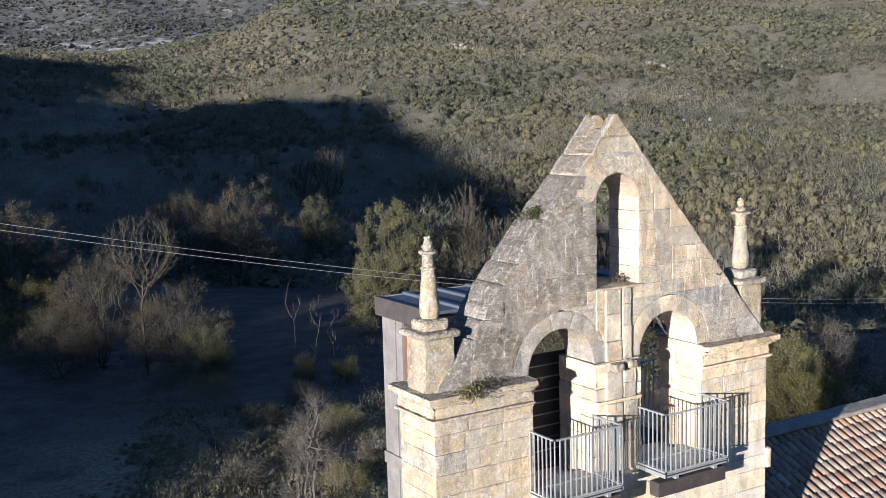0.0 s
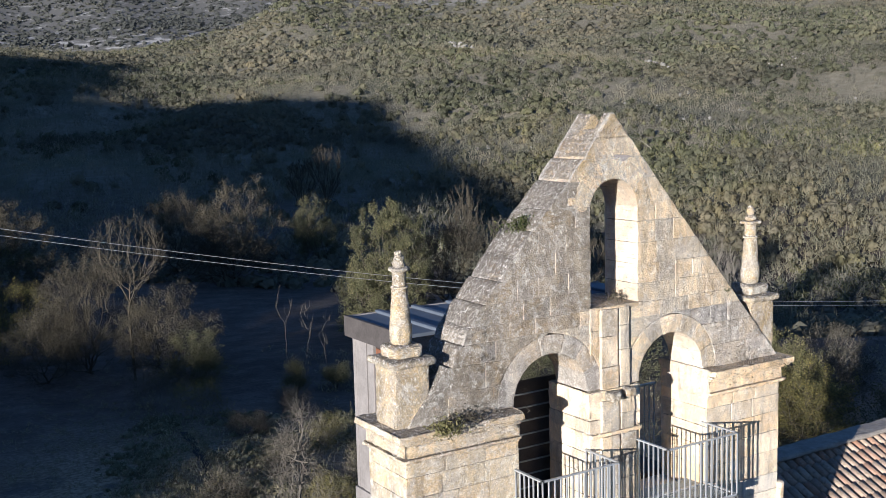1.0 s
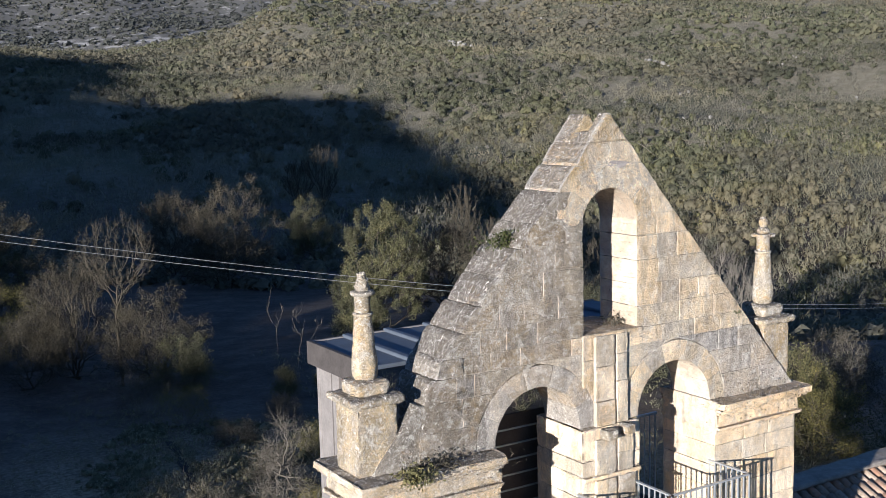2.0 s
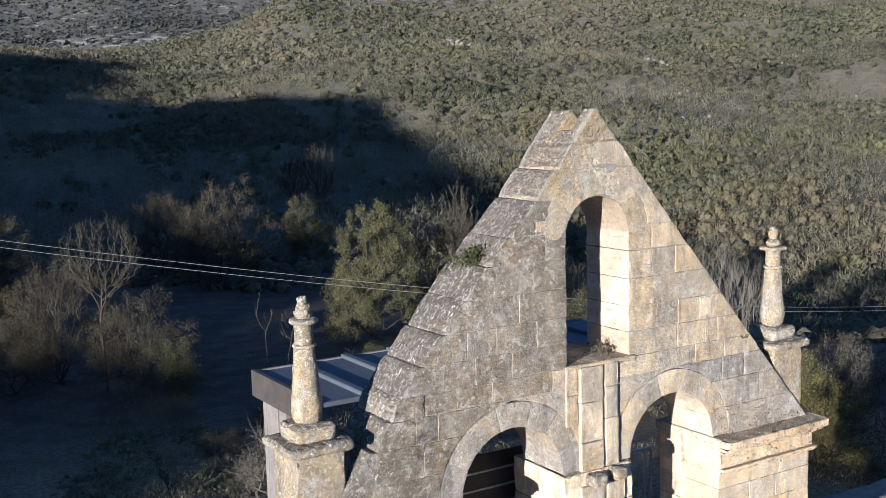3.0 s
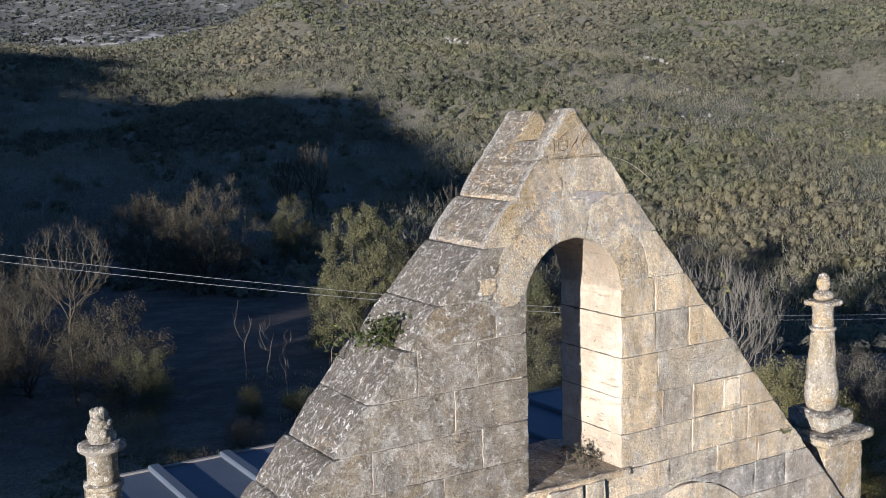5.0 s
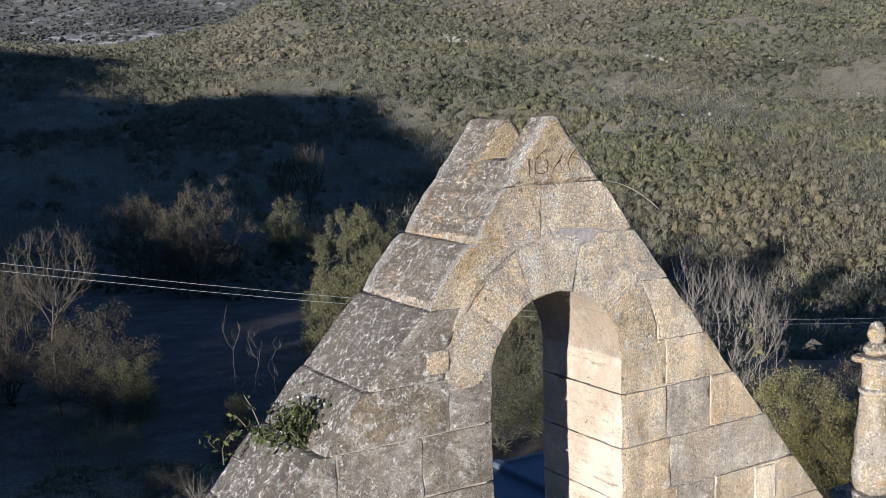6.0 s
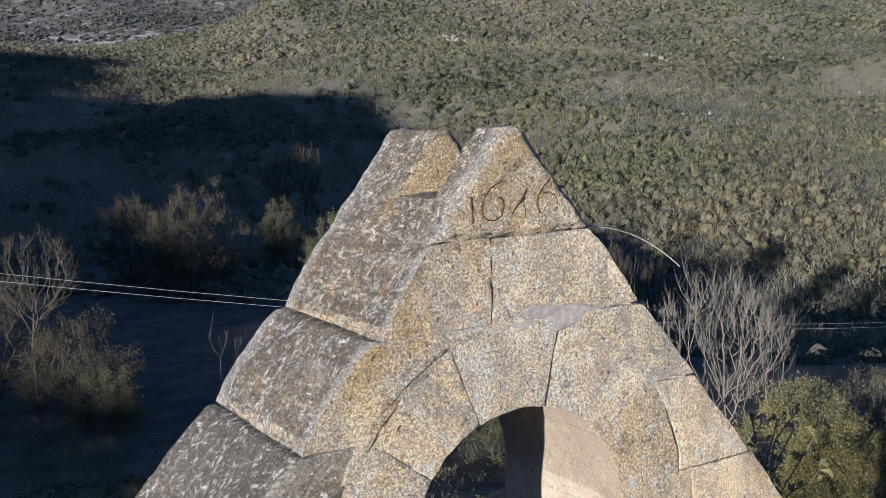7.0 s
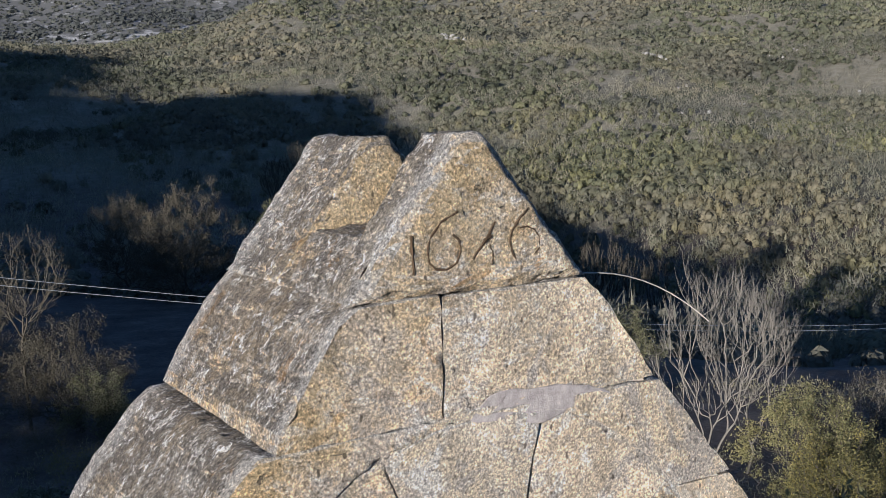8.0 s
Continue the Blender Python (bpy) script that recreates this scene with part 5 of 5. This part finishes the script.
rng = np.random.default_rng(5)
near_kinds = [clump(rng, 40, 0.95, 1.0, 0.24) for _ in range(8)]
bare_kinds = [thicket(rng, 18, 0.9, 1.7) for _ in range(8)]
tall_kinds = [clump(rng, 42, 0.72, 1.5, 0.20) for _ in range(6)]
far_kinds = [clump(rng, 14, 1.05, 0.75, 0.40) for _ in range(8)]
far_bare_kinds = [thicket(rng, 8, 1.1, 1.2) for _ in range(8)]
tiny_kinds = [clump(rng, 3, 1.1, 0.65, 0.5) for _ in range(6)]
for name, label, mat, share, seed, kinds, lo, hi in (
    ("oak_woods", "olive-green holm oak scrub on the hillside", WOODS_GREEN, 11500, 1, near_kinds, 1.0, 2.8),
    ("bare_woods", "grey-brown leafless woods on the hillside", WOODS_BROWN, 15000, 2, bare_kinds, 1.0, 2.3),
    ("young_woods", "yellow-green young woods at the foot of the hill", WOODS_YELLOW, 15000, 3, tall_kinds + bare_kinds[:3], 0.9, 2.1),
):
    rng = np.random.default_rng(seed)
    spots, u, w = scatter(rng, share, 150 if seed > 1 else 165, 480, 0.47, 0.75)
    keep = np.ones(len(u), bool)
    if seed == 3:
        keep = (w > -10) & (u < 350)
    patch = np.sin(u / 31 + w / 57 + 1) * np.sin(w / 23 - u / 71) + 0.5 * np.sin(u / 11 + w / 9) * np.sin(w / 8)
    patch = (patch if seed != 2 else 0.35 - patch) + rng.normal(0, 0.4, len(u))
    keep &= patch > (0.0 if seed == 1 else -0.35)
    if seed == 1:
        keep &= (u > 290) | (w > -0.02 * u) | (rng.uniform(0, 1, len(u)) < 0.2)
    spots, u = spots[keep], u[keep]
    sizes = lo + (hi - lo) * rng.uniform(0, 1, len(u)) ** 1.6
    spots[:, 2] += sizes * 0.2
    woods(name, label, spots, sizes, kinds, mat, seed)
for name, label, mat, share, seed, kinds in (
    ("far_oak_woods", "olive-green woods high on the hillside", WOODS_GREEN, 12500, 11, far_kinds),
    ("far_bare_woods", "grey-brown woods high on the hillside", WOODS_BROWN, 15000, 12, far_bare_kinds),
):
    rng = np.random.default_rng(seed)
    spots, u, w = scatter(rng, share, 440, 950, 0.47)
    sizes = 1.4 + 2.0 * rng.uniform(0, 1, len(u)) ** 1.6
    spots[:, 2] += sizes * 0.2
    keep = (u < 700) | (w > -0.15 * u) | (rng.uniform(0, 1, len(u)) < 0.4)
    woods(name, label, spots[keep], sizes[keep], kinds, mat, seed)
rng = np.random.default_rng(21)
spots, u, w = scatter(rng, 19000, 850, 2100, 0.47)
keep = w < -0.08 * u
sizes = rng.uniform(2.2, 5.0, len(u))
woods("mountain_scrub", "dark scrub dotted over a pale limestone slope", spots[keep], sizes[keep], tiny_kinds, SCRUB, 21)
# tall brown woods beyond the church, added to throw shade across the valley floor
rng = np.random.default_rng(51)
s = rng.uniform(-84, -22, 420)
q = 124 + rng.normal(0, 4.5, 420)
x, y = HOME.x + q * SFLAT.x + s * SFLAT.y, HOME.y + q * SFLAT.y - s * SFLAT.x
spots = np.stack([x, y, ground(x, y)], -1)
reach = np.interp(s, [-84, -65, -50, -40, -22], [-5.0, -3.6, -6.8, -9.5, -9.8]) - spots[:, 2]
sizes = np.clip(reach / 2.0, 0.6, 4.2) * rng.uniform(0.7, 1.05, 420)
woods("shading_woods", "tall grey-brown woods added to shade the valley floor", spots, sizes, tall_kinds[:3] + bare_kinds[:5], WOODS_BROWN, 51)
# thin scrub and hedges of the valley floor
rng = np.random.default_rng(31)
spots, u, w = scatter(rng, 2600, 60, 175, 0.47)
line = np.abs(np.sin(u / 19 + w / 41)) < 0.28
right = (w > 14) & (u > 118)
keep = (line & (u > 95)) | (right & (rng.uniform(0, 1, len(u)) < 0.8)) | (u > 135)
sizes = rng.uniform(0.7, 2.0, len(u))
woods("valley_scrub", "brown and green scrub on the valley floor", spots[keep], sizes[keep], near_kinds, WOODS_BROWN, 31)
rng = np.random.default_rng(32)
spots, u, w = scatter(rng, 11000, 34, 84, 0.42)
keep = np.sin(u / 7 + w / 5) * np.sin(w / 6 + 1) + rng.normal(0, 0.4, len(u)) > 0.2
sizes = rng.uniform(0.15, 0.42, len(u)) * np.where(w > -0.28 * u, 1.3, 0.7)
woods("tussocks", "dry grass tussocks and low shrubs on the slope", spots[keep], sizes[keep], [thicket(rng, 16, 1.0, 1.3) for _ in range(5)], DRYGRASS, 32)

rng = np.random.default_rng(33)
u, w = rng.uniform(36, 60, 3000), rng.uniform(-15, 0, 3000)
x, y = HOME.x + HEAD.x * u + SIDE.x * w, HOME.y + HEAD.y * u + SIDE.y * w
keep = np.sin(u / 2.3 + w / 1.7) * np.sin(w / 2.1 + 1) + rng.normal(0, 0.5, len(u)) > 0.1
woods("rough_grass", "pale rough grass and low scrub on the near slope", np.stack([x, y, ground(x, y)], -1)[keep], (0.18 + 0.34 * rng.uniform(0, 1, len(u)) ** 2)[keep], [thicket(rng, 16, 1.0, 1.2) for _ in range(5)], DRYGRASS, 33)

rng = np.random.default_rng(34)
u, w = rng.uniform(36, 63, 2600), rng.uniform(-17, 0, 2600)
x, y = HOME.x + HEAD.x * u + SIDE.x * w, HOME.y + HEAD.y * u + SIDE.y * w
keep = np.sin(u / 1.9 + w / 2.3 + 2) * np.sin(w / 1.6 - u / 3.1) + rng.normal(0, 0.45, len(u)) > 0.25
woods("low_scrub", "small-leaved olive scrub on the near slope", np.stack([x, y, ground(x, y)], -1)[keep], (0.22 + 0.4 * rng.uniform(0, 1, len(u)) ** 2)[keep], [clump(rng, 20, 1.0, 0.8, 0.17) for _ in range(6)], LEAF_SLOPE, 34)

# pale rock outcrops on the hillside
ROCK = simple("pale_limestone_rock", (0.29, 0.278, 0.25), 0.95, vary=0.4, scale=0.8, relief=0.1)


def rocks(spots, sizes, seed, name, label):
    for i, (p, s) in enumerate(zip(spots, sizes)):
        bm = bmesh.new()
        bmesh.ops.create_icosphere(bm, subdivisions=2, radius=1.0)
        for v in bm.verts:
            q = v.co * 1.3 + Vector((seed + i * 7, i, seed))
            v.co *= 1 + 0.55 * noise.noise(q) + 0.25 * noise.noise(q * 2.7)
            v.co = Vector((v.co.x * s, v.co.y * s * 0.8, v.co.z * s * 0.9))
        ob = part(name, bm, ROCK, None)
        ob.location = (p[0], p[1], p[2] + s * 0.15)
        tagged(ob, label, "rock", "rocks on the hillside")


CRAGS = [(507, 7), (488, 9), (460, 88), (458, 93), (784, -69), (462, 146), (369, 69), (508, 40), (442, 115), (400, 17), (477, -60), (343, 80), (401, 138), (404, 153), (376, 105), (696, -58), (645, -12), (621, 62), (328, 19), (457, 141), (469, 152), (389, 97), (337, 74), (380, 112)]
for i, (u, w) in enumerate(CRAGS):
    random.seed(500 + i)
    for k in range(5 if i < 6 else 3):
        s = (1.1 if i < 4 else 0.5) * random.uniform(0.5, 1.2)
        p = place(u - 3 + random.gauss(0, 2.5), w + random.gauss(0, 3.0 if i < 5 else 4.5))
        rocks([(p[0], p[1], p[2] + s * 1.6)], [s], i * 5 + k, "rock", "pale limestone crag among the scrub")
for i, (u, w, s) in enumerate(((53.6, -4.1, 0.34), (53.2, -3.6, 0.40), (53.6, -3.2, 0.30), (47.5, -5.6, 0.3))):
    rocks([place(u, w)], [s], i, "rock", "pale boulder on the grass slope")

# ---- overhead wires ----
CABLE = simple("bare_cable", (0.5, 0.5, 0.49), 0.5, 0.0, vary=0.1)
WIRE = np.polyfit([-60, -30, -1, 8.3, 25.2, 44.7, 58.3, 74.9, 105], [23.5, 15.1, 7.8, 5.5, 1.5, -1.7, -3.2, -5.0, -7.6], 3)
for dy, dz in ((0.0, 0.0), (0.05, -0.37)):
    pts = [Vector((x, 49.5 + dy, float(np.polyval(WIRE, x)) + dz)) for x in range(-60, 106, 5)]
    vs, fs = tubes([(a, b, 0.014, 0.014) for a, b in zip(pts, pts[1:])])
    ob = tagged(new("overhead_wire", mesh_of("overhead_wire", vs, fs, CABLE)), "thin grey overhead wire across the valley", "wire", "overhead wires")


# ---- plants on the stone ----
def tuft(name, label, x, y, z, spread, count, leaf, size, stems=10, rise=0.25, seed=0, droop=0.0, lean=0.7):
    rnd = random.Random(seed)
    rng = np.random.default_rng(seed)
    segs, tips = [], []
    for _ in range(stems):
        p = Vector((rnd.gauss(0, spread * 0.4), rnd.gauss(0, spread * 0.25), 0))
        d = Vector((rnd.gauss(0, lean), rnd.gauss(-0.2, lean * 0.7), 1 - droop)).normalized()
        for i in range(4):
            q = p + d * rise / 4 * rnd.uniform(0.7, 1.3)
            segs.append((p, q, 0.004, 0.003))
            tips.append(tuple(q))
            p = q
            d = (d + Vector((rnd.gauss(0, 0.3), rnd.gauss(0, 0.3), -0.25 * droop))).normalized()
    top = empty(name, (x, y, z))
    tagged(top, label, "plant")
    vs, fs = tubes(segs)
    tagged(piece("stem_tangle", mesh_of("stem_tangle", vs, fs, BARK), top), kind="stuff")
    pick = [tips[i] for i in rng.integers(0, len(tips), count)]
    vs, fs = leaf_cards(pick, size, rng, 1, spread * 0.16)
    tagged(piece("foliage", mesh_of("foliage", vs, fs, leaf), top), kind="stuff")


IVY = foliage("ivy_leaves", (0.04, 0.055, 0.02), (0.09, 0.11, 0.035), (0.16, 0.17, 0.06), 3.0)
tuft("wall_plant", "green ivy rooted on the sloping coping", -1.30, 0.30, 11.36, 0.16, 420, IVY, 0.022, 16, 0.22, 1)
tuft("wall_plant", "wiry plant with small leaves on the coping", -1.42, 0.58, 11.25, 0.10, 80, IVY, 0.018, 6, 0.34, 2)
tuft("wall_plant", "hanging dry green plant on the mossy cornice", -2.85, -0.22, 9.03, 0.26, 420, LEAF_SUNNY, 0.026, 18, 0.16, 3, 0.8)
tuft("wall_plant", "dark wiry plant on the cornice ledge", -2.6, -0.14, 9.04, 0.30, 220, LEAF_BROWN, 0.02, 18, 0.14, 4, 0.6)
tuft("wall_plant", "dry grass on the sill of the opening", 0.42, 0.3, 10.22, 0.22, 220, LEAF_BROWN, 0.018, 20, 0.12, 5)
tuft("wall_plant", "yellow-green sprig at the coping joint", 2.33, 0.05, 10.12, 0.07, 60, LEAF_YELLOW, 0.02, 5, 0.12, 6)
tuft("wall_plant", "tall sprig with yellow leaves behind the coping", 1.80, 0.50, 10.98, 0.15, 170, LEAF_SUNNY, 0.022, 6, 0.60, 7, 0.0, 0.20)
tuft("wall_plant", "dry grass along the cornice ledge", 2.5, -0.06, 9.03, 0.9, 300, LEAF_BROWN, 0.016, 40, 0.10, 8)
tuft("wall_plant", "dry moss along the cornice ledge", -2.3, -0.08, 9.03, 0.7, 300, LEAF_BROWN, 0.014, 30, 0.07, 9)

# dead stem arching from the coping
arch = [Vector((0.38 + 0.56 * k, 0.05 + 0.09 * k, 12.575 + 0.0 * k - 0.20 * k * k)) for k in np.linspace(0, 1, 11)]
vs, fs = tubes([(a, b, 0.0024, 0.0019) for a, b in zip(arch, arch[1:])])
tagged(new("dry_stem", mesh_of("dry_stem", vs, fs, simple("bleached_stem", (0.48, 0.44, 0.37), 0.9, vary=0.2, scale=20))), "single dead stem arching from a joint", "plant")

# sunken footpath across the slope, with a grassy bank
TRACK = [(58.5, -14.0), (57, -13.4), (55.6, -12.7), (54.2, -12.3), (52.7, -11.6), (51.2, -11.2), (49.4, -10.3), (48.2, -9.8), (47.0, -9.3), (45.7, -8.8), (43.5, -8.2), (40, -7.4)]
vs, fs = [], []
for i, (u, w) in enumerate(TRACK):
    x, y, z = place(u, w)
    half = 0.22 + 0.08 * math.sin(i * 2.3)
    for k in (-1, -0.3, 0.4, 1):
        px, py = x + SIDE.x * half * k, y + SIDE.y * half * k
        vs.append((px, py, float(ground(px, py)) + (0.07 if abs(k) == 1 else 0.03)))
    if i:
        fs += [(4 * i - 4 + k, 4 * i - 3 + k, 4 * i + 1 + k, 4 * i + k) for k in range(3)]
tagged(new("footpath", mesh_of("footpath", vs, fs, simple("worn_earth", (0.06, 0.05, 0.045), 1.0, vary=0.5, scale=3.0))), "narrow dark sunken footpath across the slope", "path", kind="structure")
rng = np.random.default_rng(36)
way = np.array(TRACK)
t = rng.uniform(0, len(way) - 1.01, 170)
k = t.astype(int)
on = way[k] + (way[k + 1] - way[k]) * (t - k)[:, None]
u, w = on[:, 0] + rng.normal(0, 0.1, 170), on[:, 1] + 0.42 + rng.normal(0, 0.09, 170)
x, y = HOME.x + HEAD.x * u + SIDE.x * w, HOME.y + HEAD.y * u + SIDE.y * w
woods("bank_grass", "pale grass on the bank of the footpath", np.stack([x, y, ground(x, y)], -1), rng.uniform(0.16, 0.34, 170), [thicket(rng, 16, 1.0, 1.2) for _ in range(4)], DRYGRASS, 36)
